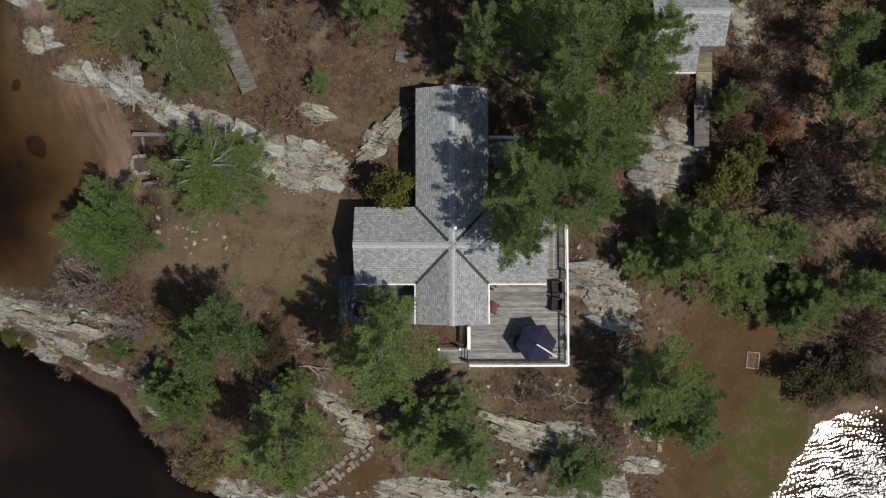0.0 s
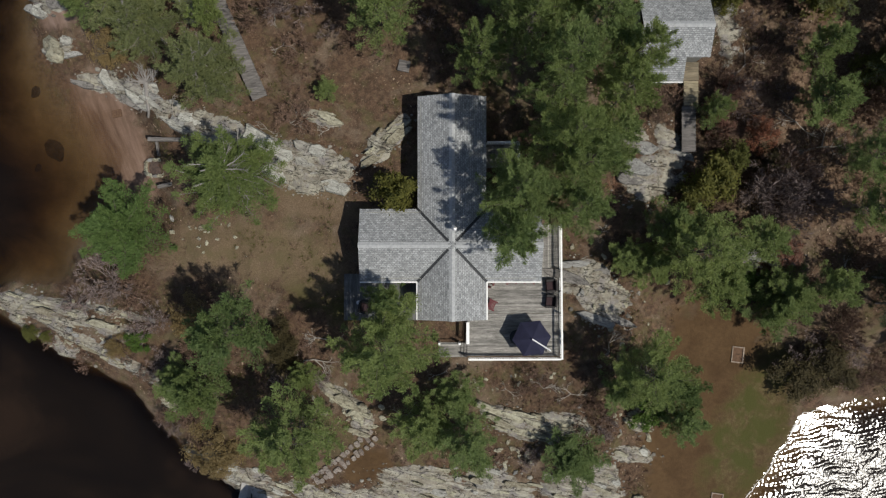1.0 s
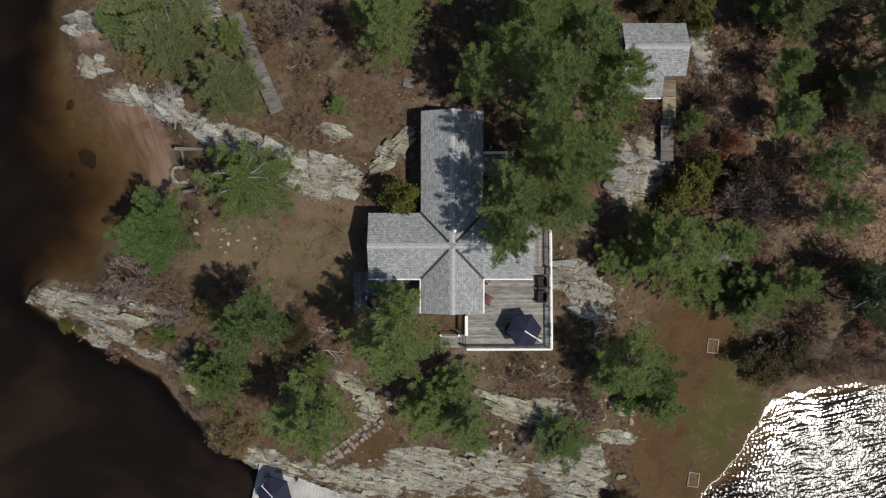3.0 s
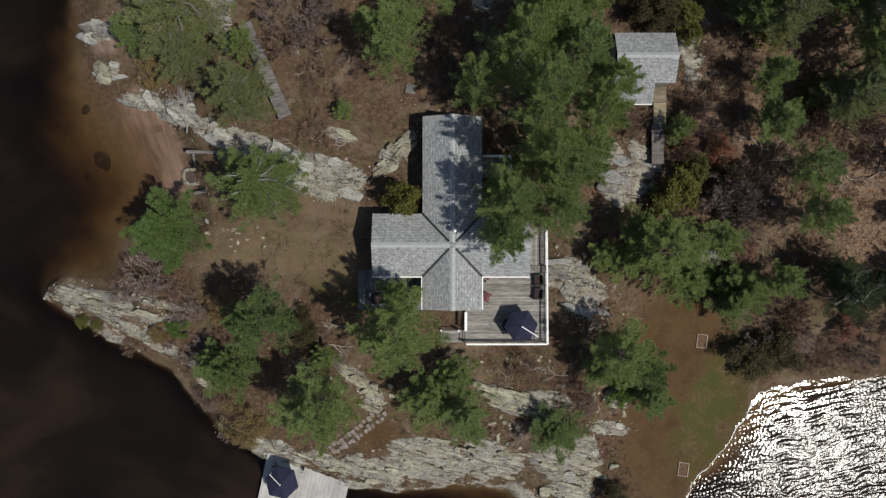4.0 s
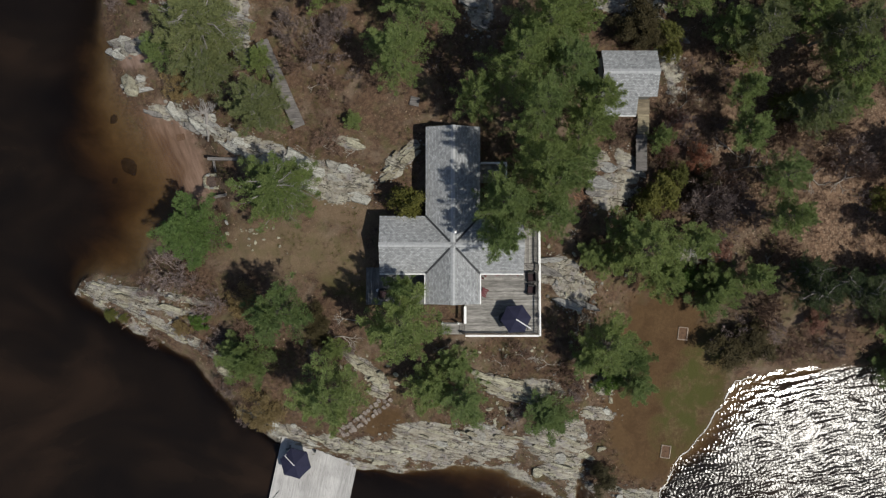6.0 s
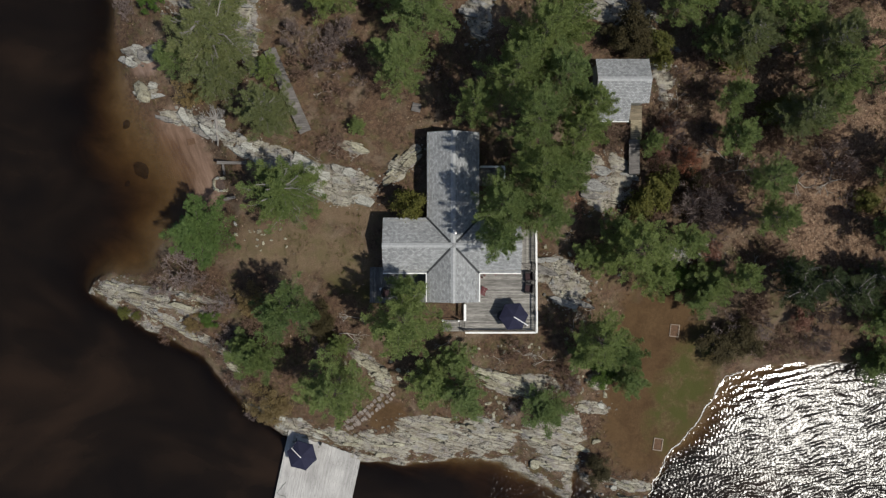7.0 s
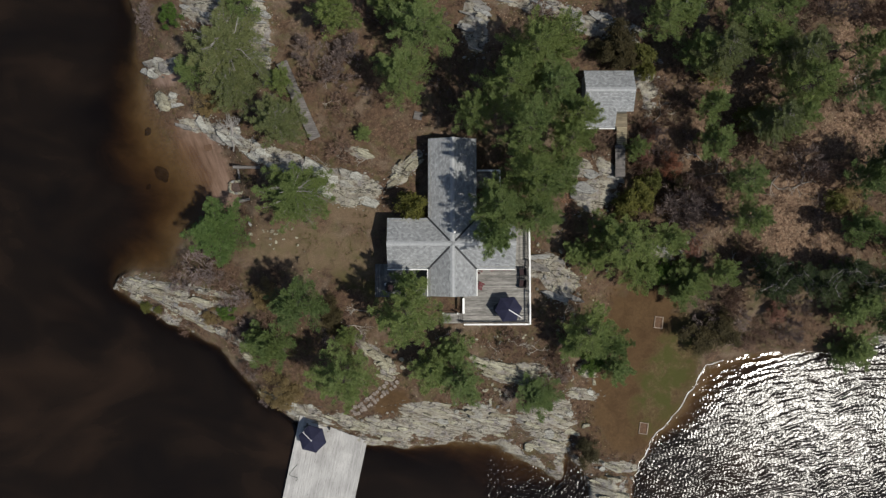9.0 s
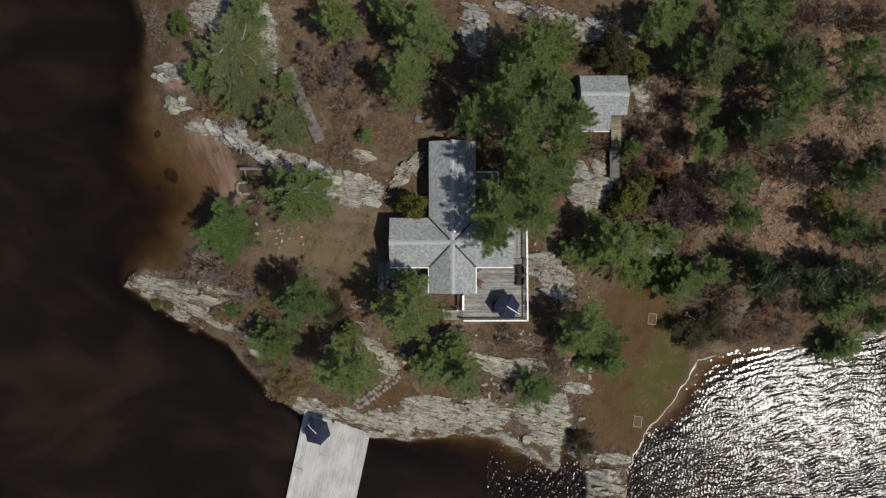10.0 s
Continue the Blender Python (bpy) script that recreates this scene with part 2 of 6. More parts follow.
def stone_material(name, lo, mid, hi):
    """Gneiss: soft strata running on from slab to slab, lichen crust in blotches, each slab a tone of its own."""
    m = Mat(name, 0.92, spec=0.2)
    at = m.coords(world=True)
    band = m.noise(m.coords(0.4, 2.4, 2.4, 17, True), 1.5, 6, 0.66, 0.5)
    blot = m.noise(at, 2.2, 6, 0.72, 0.3)
    c = m.ramp(m.mix(0.5, band, blot), (0.3, lo), (0.46, mid), (0.64, hi))
    crust = m.ramp(m.noise(at, 5.5, 5, 0.75), (0.5, 0.0), (0.62, 0.55))
    c = m.mix(crust, c, tuple(min(1, 1.12 * v) for v in hi))
    spots = m.ramp(m.noise(m.coords(1, 1, 1, 0, False, True), 4.5, 5, 0.72), (0.56, 0.0), (0.68, 0.7))
    c = m.mix(spots, c, tuple(0.4 * v for v in mid))
    crack = m.math("ABSOLUTE", m.math("SUBTRACT", m.noise(m.coords(0.5, 1.7, 1, 13, True), 1.1, 4, 0.6, 0.7), 0.5))
    c = m.mix(1.0, c, m.ramp(crack, (0.003, 0.35), (0.016, 1.0)), "MULTIPLY")
    tone = m.ramp(m.per_object(), (0.0, (0.72, 0.68, 0.64)), (0.5, (0.96, 0.96, 0.93)), (1.0, (1.12, 1.12, 1.08)))
    m.colour(m.mix(1.0, c, tone, "MULTIPLY")).bump(m.mix(0.5, band, blot), 1.0, 0.1)
    return m.m


M_GROUND, M_WATER, M_SHINGLE = ground_material(), water_material(), shingle_material()
M_STONE = stone_material("pale_gneiss", (0.07, 0.053, 0.038), (0.235, 0.219, 0.166), (0.385, 0.375, 0.296))
M_STONE_GREY = stone_material("grey_gneiss", (0.08, 0.078, 0.078), (0.19, 0.187, 0.183), (0.31, 0.31, 0.3))
M_STONE_PALE = stone_material("pale_lichened_rock", (0.1, 0.09, 0.08), (0.26, 0.255, 0.235), (0.41, 0.412, 0.38))
M_PINK_STONE = stone_material("flagstone", (0.1, 0.085, 0.078), (0.2, 0.172, 0.155), (0.28, 0.245, 0.22))
M_RIDGE = plain("ridge_shingle", (0.325, 0.335, 0.34), 0.9, 0, 0.18, 5)
M_FLASH = plain("dark_flashing", (0.035, 0.037, 0.04), 0.6, 0.2)
M_WHITE = plain("white_paint", (0.8, 0.8, 0.78), 0.5, 0, 0.04)
M_WALL = plain("grey_green_siding", (0.22, 0.22, 0.2), 0.8)
M_DECK = weathered_wood("grey_deck_wood", (0.13, 0.122, 0.11), (0.4, 0.385, 0.355))
# darker copy of the deck wood: under-deck timbers, and the back deck's painted-in shade
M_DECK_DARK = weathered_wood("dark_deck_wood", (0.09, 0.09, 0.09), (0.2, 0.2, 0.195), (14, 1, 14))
M_DOCK = weathered_wood("bleached_dock_wood", (0.4, 0.39, 0.375), (0.5, 0.488, 0.466), (14, 1.0, 14), 0.09, 12, 0.4)
M_WALKWOOD = weathered_wood("walkway_wood", (0.11, 0.1, 0.095), (0.215, 0.2, 0.188), (1, 14, 14), 0.15)
M_NAVY = plain("navy_canvas", (0.014, 0.015, 0.036), 0.85, 0, 0.15, 3)
M_ALU = plain("white_pole", (0.75, 0.75, 0.75), 0.35)
M_STEEL = plain("galvanised_steel", (0.5, 0.5, 0.5), 0.4, 0.8)
M_BARK = twigs("bark", (0.055, 0.048, 0.04), (0.115, 0.1, 0.085))
M_GREYTWIG = twigs("grey_dead_wood", (0.14, 0.13, 0.12), (0.27, 0.255, 0.24))
M_TWIG_PURPLE = twigs("bare_purple_twigs", (0.1, 0.077, 0.07), (0.24, 0.188, 0.172))
M_TWIG_BROWN = twigs("bare_brown_twigs", (0.085, 0.056, 0.042), (0.225, 0.145, 0.105))
M_PINE = foliage("pine_needles", (0.1, 0.14, 0.047), (0.23, 0.292, 0.106), (0.245, 0.285, 0.09))
M_PINE_PALE = foliage("pale_pine_needles", (0.1, 0.118, 0.05), (0.214, 0.24, 0.106), (0.225, 0.235, 0.085))
M_SPRUCE = foliage("deep_green_needles", (0.072, 0.108, 0.038), (0.17, 0.228, 0.083), (0.19, 0.228, 0.064))
M_FRESH = foliage("fresh_pine_needles", (0.058, 0.1, 0.032), (0.142, 0.222, 0.074), (0.155, 0.21, 0.062))
M_OLIVE = foliage("olive_leaves", (0.068, 0.075, 0.02), (0.185, 0.185, 0.052), (0.18, 0.165, 0.042))
M_GLOOM = foliage("blackish_green_needles", (0.036, 0.052, 0.024), (0.088, 0.115, 0.052), (0.09, 0.108, 0.04))
M_DARKLEAF = foliage("dark_olive_brown_leaves", (0.038, 0.032, 0.016), (0.105, 0.088, 0.042), (0.09, 0.076, 0.03))
M_GOLD = foliage("golden_brown_leaves", (0.14, 0.1, 0.042), (0.31, 0.23, 0.11), (0.24, 0.17, 0.07))
M_RED = foliage("rust_red_leaves", (0.13, 0.066, 0.05), (0.3, 0.17, 0.13), (0.25, 0.13, 0.095))
M_ORANGE = foliage("orange_red_leaves", (0.18, 0.075, 0.046), (0.42, 0.2, 0.125), (0.32, 0.14, 0.085))
M_BRIGHT = foliage("fresh_green_leaves", (0.05, 0.09, 0.02), (0.12, 0.19, 0.04), (0.12, 0.17, 0.03))


# ---- mesh helpers ----
class Soup:
    """Vertices and faces gathered for one mesh."""

    def __init__(self):
        self.v, self.f = [], []

    def rod(self, a, b, r0, r1, n=5, cap=True):
        a, b = Vector(a), Vector(b)
        w = (b - a).normalized()
        u = w.orthogonal().normalized()
        s = w.cross(u)
        k = len(self.v)
        for p, r in ((a, r0), (b, r1)):
            for i in range(n):
                q = 2 * math.pi * i / n
                self.v.append(p + r * (math.cos(q) * u + math.sin(q) * s))
        self.f += [(k + i, k + (i + 1) % n, k + n + (i + 1) % n, k + n + i) for i in range(n)]
        if cap:
            self.f += [tuple(range(k + n, k + 2 * n)), tuple(range(k + n - 1, k - 1, -1))]

    def box(self, x0, x1, y0, y1, z0, z1):
        k = len(self.v)
        self.v += [Vector(p) for p in ((x0, y0, z0), (x1, y0, z0), (x1, y1, z0), (x0, y1, z0), (x0, y0, z1), (x1, y0, z1), (x1, y1, z1), (x0, y1, z1))]
        self.f += [tuple(k + i for i in q) for q in ((3, 2, 1, 0), (4, 5, 6, 7), (0, 1, 5, 4), (1, 2, 6, 5), (2, 3, 7, 6), (3, 0, 4, 7))]

    def prism(self, ring, z0, z1):
        """An upright slab over a ring of (x, y), counter-clockwise."""
        k, n = len(self.v), len(ring)
        self.v += [Vector((x, y, z0)) for x, y in ring] + [Vector((x, y, z1)) for x, y in ring]
        self.f += [(k + i, k + (i + 1) % n, k + n + (i + 1) % n, k + n + i) for i in range(n)]
        self.f += [tuple(range(k + n, k + 2 * n)), tuple(range(k + n - 1, k - 1, -1))]

    def poly(self, *pts):
        k = len(self.v)
        self.v += [Vector(p) for p in pts]
        self.f.append(tuple(range(k, k + len(pts))))

    def mesh(self, name, mat, smooth=False):
        me = bpy.data.meshes.new(name)
        me.from_pydata([tuple(p) for p in self.v], [], self.f)
        me.materials.append(mat)
        if smooth:
            me.shade_smooth()
        me.update()
        return me


def part(name, me, parent, label="", kind=""):
    ob = new(name, me)
    ob.parent = parent
    return tagged(ob, label, kind=kind)


def thing(name, label, category, at=None, group="", kind=""):
    ob = new(name)
    if at is not None:
        ob.matrix_basis = at
    return tagged(ob, label, category, group, kind)


def bevelled(me, width, segments=2):
    bm = bmesh.new()
    bm.from_mesh(me)
    bmesh.ops.bevel(bm, geom=bm.edges[:], offset=width, segments=segments, affect="EDGES", profile=0.6)
    bm.to_mesh(me)
    bm.free()
    return me

# ---- the lie of the land ----
SHORE_WEST = [(-44, 60), (-39, 33), (-37, 28.5), (-35.5, 24.5), (-35.1, 21.2), (-33.6, 16), (-31.6, 13.6), (-28.7, 10.3), (-27, 7), (-27.4, 2.7), (-31, -0.6), (-31.9, -3.1),
              (-37, -3.4), (-38.1, -4.9), (-35.8, -6.6), (-31.7, -8.9), (-26.4, -11.7), (-24.1, -14.2), (-21.8, -17.2), (-19.5, -19)]
SHORE_SOUTH = [(-15.9, -20.6), (-10.6, -22.6), (-5.3, -23.2), (0, -22.5), (5.3, -22.7), (8.3, -24.2), (10.6, -25.6), (12.1, -26.4), (12.3, -25.0), (12.9, -23.4), (13.9, -24.4), (15.2, -25.9), (15.7, -27.4), (15.8, -30.5), (16.6, -35), (20.2, -34.8),
               (20.4, -29.8), (20.6, -26.3)]
SHORE_EAST = [(21.5, -24.3), (22.8, -22.0), (25.1, -19.3), (27.1, -16.3), (28.9, -13.9), (33.0, -12.6), (38.5, -12.4), (43.8, -11.8), (48.4, -11.1), (60, -10.6), (120, -16), (900, -60), (900, 900), (-300, 900), (-90, 150)]
SHORE = np.array(SHORE_WEST + SHORE_SOUTH + SHORE_EAST, float)


def lattice(ix, iy, seed):
    h = (ix.astype(np.int64) * 374761393 + iy.astype(np.int64) * 668265263 + seed * 974711) & 0x7FFFFFFF
    h = ((h ^ (h >> 13)) * 1274126177) & 0x7FFFFFFF
    return ((h ^ (h >> 16)) & 0xFFFF) / 65535.0


def vnoise(x, y, seed=0):
    ix, iy = np.floor(x), np.floor(y)
    fx, fy = x - ix, y - iy
    fx, fy = fx * fx * (3 - 2 * fx), fy * fy * (3 - 2 * fy)
    a, b = lattice(ix, iy, seed), lattice(ix + 1, iy, seed)
    c, d = lattice(ix, iy + 1, seed), lattice(ix + 1, iy + 1, seed)
    return (a * (1 - fx) + b * fx) * (1 - fy) + (c * (1 - fx) + d * fx) * fy


def fbm(x, y, seed=0, octaves=4):
    s, a, n = 0, 0.5, 0
    for k in range(octaves):
        s, n = s + a * vnoise(x * 2 ** k, y * 2 ** k, seed + k), n + a
        a *= 0.5
    return s / n


def inland(x, y):
    """Signed distance from the waterline, positive on land."""
    best, inside = np.full(x.shape, 1e9), np.zeros(x.shape, bool)
    for (ax, ay), (bx, by) in zip(SHORE, np.roll(SHORE, -1, 0)):
        ex, ey = bx - ax, by - ay
        s = np.clip(((x - ax) * ex + (y - ay) * ey) / (ex * ex + ey * ey), 0, 1)
        best = np.minimum(best, np.hypot(x - ax - s * ex, y - ay - s * ey))
        if ay != by:
            inside ^= ((ay > y) != (by > y)) & (x < ax + (y - ay) * ex / ey)
    return np.where(inside, best, -best)


def blobs(x, y, ellipses):
    """1 inside soft ellipses (x, y, half-length, half-width, degrees), falling to 0 outside."""
    out = np.zeros(x.shape)
    for cx, cy, a, b, deg in ellipses:
        c, s = math.cos(radians(deg)), math.sin(radians(deg))
        u, v = ((x - cx) * c + (y - cy) * s) / a, ((y - cy) * c - (x - cx) * s) / b
        out = np.maximum(out, np.clip(1.5 - np.hypot(u, v), 0, 1))
    return out


ROCKS_SOUTH = [(-6.5, -20.7, 4.0, 1.4, -6), (-1.6, -20.3, 3.9, 1.8, -4), (-2.6, -18.4, 3.6, 0.8, -4), (3.6, -19.9, 3.1, 2.0, -8), (-15.6, -19.2, 2.9, 0.9, -22), (-11.7, -19.9, 2.0, 0.8, -15), (10.1, -19.9, 3.1, 2.1, -14), (10.9, -22.1, 2.2, 1.6, -20),
               (14.7, -16.8, 2.2, 0.6, -12), (12.1, -18.4, 1.3, 1.2, 0), (18.6, -25.1, 3.3, 0.6, -10), (17.6, -27.7, 2.3, 1.8, -10)]
ROCKS_BANK = [(5.1, -13.7, 3.2, 0.8, -14), (6.0, -14.8, 2.8, 0.5, -10), (8.9, -14.0, 2.5, 0.9, -10), (-8.9, -11.6, 1.9, 0.5, -30), (-7.6, -12.7, 1.1, 0.6, -30), (-7.0, -14.0, 0.8, 0.9, 40), (15.2, -14.0, 1.1, 0.9, -60)]
ROCKS_POINT = [(-35.7, -4.5, 1.7, 1.2, -10), (-32.1, -5.3, 3.6, 0.9, -14), (-26.2, -5.5, 3.3, 0.4, -12), (-30.1, -7.5, 4.6, 0.6, -30), (-27.1, -6.8, 2.6, 0.7, -20), (-25.2, -10.1, 2.9, 0.5, -32), (-22.9, -12.7, 1.4, 0.4, -40), (-21.1, -17.0, 1.0, 0.5, -45),
               (-18.3, -18.0, 2.0, 0.7, -25)]
ROCKS_NORTH = [(-28.8, 13.3, 2.0, 0.6, -14), (-25.9, 12.5, 2.6, 1.0, -28), (-23.0, 11.0, 2.4, 0.9, -32), (-18.9, 9.3, 3.8, 1.0, -18), (-16.6, 8.3, 1.9, 1.1, 0), (-11.2, 6.1, 3.3, 1.7, -14), (-13.4, 7.4, 2.6, 0.8, -25), (-5.2, 8.0, 2.1, 0.9, 38),
               (-10.2, 9.9, 1.6, 0.45, -20), (-4.1, 9.3, 1.0, 0.6, 50), (-31.9, 19.7, 2.4, 0.8, 5), (-31.8, 16.0, 1.3, 0.7, 10)]
ROCKS_RIDGE = [(-20.8, 23.3, 1.3, 3.5, 8), (-27.1, 25.9, 2.5, 1.9, 20), (-20.2, 18.9, 0.9, 2.2, 10), (2.5, 23.3, 1.4, 2.8, 0), (10.1, 25.2, 4.7, 0.9, -12), (15.8, 23.2, 3.8, 1.3, -14), (19.6, 20.8, 2.5, 0.6, -40)]
ROCKS_EAST = [(10.8, -3.2, 2.7, 1.4, -14), (11.8, -4.8, 1.9, 1.3, -20), (15.6, 5.0, 2.3, 1.8, 10), (16.9, 7.6, 0.9, 2.3, 25), (21.0, 16.8, 1.0, 2.5, 5), (23.2, -1.0, 1.4, 1.4, 20), (10.2, -2.2, 1.6, 1.1, 0), (14.0, 8.2, 1.3, 0.9, 0), (24.5, 25.7, 2.5, 0.9, -20),
              (26.1, -0.7, 1.3, 1.0, 0)]
LAWN = [(-15.5, -0.6, 5.5, 2.2, -6), (-10, -3, 4.5, 2.5, -30)]
LAWN_EAST = [(24.3, -15.0, 2.6, 6.2, -24)]
BEACH = [(-27.9, 8.2, 2.7, 6.0, 24), (-31.5, 19, 2.2, 1.6, 0)]
DIRT = [(21.5, -9.5, 4.6, 6.0, 0), (20.0, -18, 4.4, 6.5, 15), (-6.6, -17.6, 2.0, 1.5, 25), (24, -15, 3, 6, -20)]
WORN = [(-15.5, -0.4, 6.5, 2.4, -8), (-10.0, -2.0, 2.2, 1.8, -20), (-11, 3.2, 4.5, 1.2, -10), (-21, -0.2, 3, 2.2, 0)]
EAST_LITTER = [(33, 11, 15, 14, 0)]
TANLEAVES = [(38.5, 3, 5, 7, 0), (44, 20, 2.6, 7, 10), (45, 13, 4, 3, 0), (31, 18, 2, 3, 0)]


def rockiness(x, y):
    r = blobs(x, y, ROCKS_SOUTH + ROCKS_BANK + ROCKS_POINT + ROCKS_NORTH + ROCKS_RIDGE + ROCKS_EAST)
    d = inland(x, y)
    coast = np.exp(-((d - 0.1) / 1.0) ** 2) * np.clip((1 - blobs(x, y, [(25, -18, 9, 9, 0), (-28, 6, 4, 8, 20), (36, -12, 9, 4, 0), (-23.5, -13.5, 6, 2.5, -40), (-34, 22, 6, 11, 0), (-30, -1.5, 4, 4, 0)]) * 2), 0, 1) * 0.85
    r = np.maximum(r, coast * (0.35 + 1.1 * fbm(x * 0.45, y * 0.45, 44)))
    return np.clip(r * (0.3 + 1.4 * fbm(x * 0.7, y * 1.1, 40)), 0, 1)


def lie(x, y):
    """Ground height, with ledges on the bare rock and the lake bed below zero."""
    x, y = np.asarray(x, float), np.asarray(y, float)
    d = inland(x, y) + 0.9 * (fbm(x * 0.5, y * 0.5, 3) - 0.5)
    land = 0.0 + 3.0 * (1 - np.exp(-np.maximum(d, 0) / 6.5)) + 1.2 * np.clip((y - 4) / 18, 0, 1) * np.clip(d / 10, 0, 1)
    low = blobs(x, y, [(21.5, -13, 6, 10.5, 0), (-27, 8, 2.6, 6, 24)])
    land = land * (1 - np.clip(low * 1.6, 0, 1)) + (0.01 + 0.055 * np.maximum(d, 0)) * np.clip(low * 1.6, 0, 1)
    pad = np.clip(blobs(x, y, [(0.5, 0, 11, 11, 0)]) * 1.3, 0, 1)
    land = land * (1 - pad) + np.minimum(land, 3.0) * pad
    land = land + (fbm(x * 0.35, y * 0.35, 11) - 0.5) * 0.7 * np.clip(d / 4, 0, 1) * (1 - low) * (1 - pad)
    flat = np.maximum(np.exp(-((x + 29) / 11) ** 2 - ((y - 10) / 9.5) ** 2), np.maximum(0.3 * np.exp(-((x - 28) / 7) ** 2 - ((y + 17) / 6) ** 2), 0.2 * np.exp(-((x - 5) / 6) ** 2 - ((y + 27) / 4.5) ** 2)))
    bed = -4.2 * (1 - np.exp(np.minimum(d, 0) / (1.6 + 26 * flat)))
    z = np.where(d > 0, land, bed)
    r = rockiness(x, y)
    c, s = math.cos(radians(-16)), math.sin(radians(-16))
    v = (y * c - x * s) * 1.15 + 1.3 * fbm(x * 0.22, y * 0.22, 21) + 0.2 * fbm(x, y, 25)
    saw = v - np.floor(v)
    ledge = np.clip(saw / 0.82, 0, 1) - np.clip((saw - 0.82) / 0.18, 0, 1)
    rough = (fbm(x * 1.6, y * 3.2, 31) - 0.5)
    hard = np.clip((r - 0.35) * 3, 0, 1)
    return z + hard * (0.1 + 0.34 * ledge + 0.3 * rough) * np.clip(d + 1.2, 0, 1) + 0.06 * (fbm(x * 1.3, y * 1.3, 50) - 0.5)


def ground_at(x, y):
    return float(lie(np.array([x]), np.array([y]))[0])


def spaced(lo, hi, step, far, growth=1.35):
    mids = list(np.arange(lo, hi + step / 2, step))
    out, s, a, b = mids, step, lo, hi
    while b < far:
        s *= growth
        a, b = a - s, b + s
        out = [a] + out + [b]
    return np.array(out)


def build_ground():
    xs, ys = spaced(-56, 56, 0.24, 1500), spaced(-36, 34, 0.24, 1500)
    gx, gy = np.meshgrid(xs, ys)
    x, y = gx.ravel(), gy.ravel()
    z = lie(x, y)
    nx, ny = len(xs), len(ys)
    i = (np.arange(ny - 1)[:, None] * nx + np.arange(nx - 1)[None, :]).ravel()
    me = bpy.data.meshes.new("ground")
    me.vertices.add(len(x))
    me.vertices.foreach_set("co", np.c_[x, y, z].ravel())
    quads = np.c_[i, i + 1, i + 1 + nx, i + nx]
    me.loops.add(quads.size)
    me.loops.foreach_set("vertex_index", quads.ravel())
    me.polygons.add(len(quads))
    me.polygons.foreach_set("loop_start", np.arange(0, quads.size, 4))
    me.update(calc_edges=True)
    me.materials.append(M_GROUND)
    cover = np.c_[rockiness(x, y), np.maximum(blobs(x, y, LAWN_EAST), 0.42 * blobs(x, y, LAWN)), blobs(x, y, BEACH), np.maximum(blobs(x, y, TANLEAVES), 0.52 * blobs(x, y, EAST_LITTER))]
    me.attributes.new("cover", "FLOAT_COLOR", "POINT").data.foreach_set("color", cover.ravel())
    me.attributes.new("soil", "FLOAT", "POINT").data.foreach_set("value", blobs(x, y, DIRT).ravel())
    me.attributes.new("worn", "FLOAT", "POINT").data.foreach_set("value", blobs(x, y, WORN).ravel())
    me.attributes.new("strata", "FLOAT", "POINT").data.foreach_set("value", np.clip(0.15 + 1.4 * blobs(x, y, ROCKS_SOUTH + ROCKS_BANK + ROCKS_POINT), 0, 1))
    me.shade_smooth()
    tagged(new("ground", me), "brown leaf-littered island ground with bare grey rock ledges", "ground", kind="structure")


build_ground()


def ruffle(x, y):
    """How strongly the wind works the water: the bay open, the western side sheltered."""
    open_bay = np.interp(x, (-16, 2, 5, 13.5, 19, 26), (0.06, 0.5, 1.4, 1.4, 1.05, 1.05))
    return open_bay * (0.9 + 0.25 * fbm(x * 0.16, y * 0.3, 91))


def wind_on(x, y):
    """How much of the wind reaches the water: least in the bay's northern corner and along its north-western shore."""
    corner = np.interp(np.hypot((x - 33.2) / 1.9, y + 13.4), (1.2, 3.4), (0.0, 1.0))
    lee = np.interp(y, (-24, -20), (0, 1)) * np.interp(x, (32, 36), (1, 0)) * np.interp(-inland(x, y), (1.6, 4.6), (1, 0))
    return corner * (1 - lee)


def waves(x, y):
    """Height of the ruffled surface: long-crested wavelets coming in from the south, with short chop between them that dies in the bay's northern corner."""
    r = np.random.RandomState(12)
    wx, wy = x + 1.6 * fbm(x * 0.3, y * 0.3, 81), y + 1.6 * fbm(x * 0.3, y * 0.3, 85) + 0.012 * (x - 30) ** 2 * (x < 30)
    calm = (0.42 + 0.58 * wind_on(x, y)) * np.interp(y, (-27, -21), (1.65, 1.0))
    swell, chop = np.zeros(x.shape), np.zeros(x.shape)
    for k in range(52):
        long = k < 14
        length = r.uniform(0.45, 1.1) if long else r.uniform(0.2, 0.42)
        way = radians(r.normal(98, 14) if long else r.normal(95, 60))
        steep = r.uniform(0.018, 0.042) if long else r.uniform(0.008, 0.038)
        z = length / 6.2832 * steep * np.sin(6.2832 / length * (wx * math.cos(way) + wy * math.sin(way)) + r.uniform(0, 6.28))
        if long:
            swell += z
        else:
            chop += z
    return (swell + chop * (0.7 + 0.6 * fbm(x * 1.6, y * 2.0, 97))) * calm * ruffle(x, y)


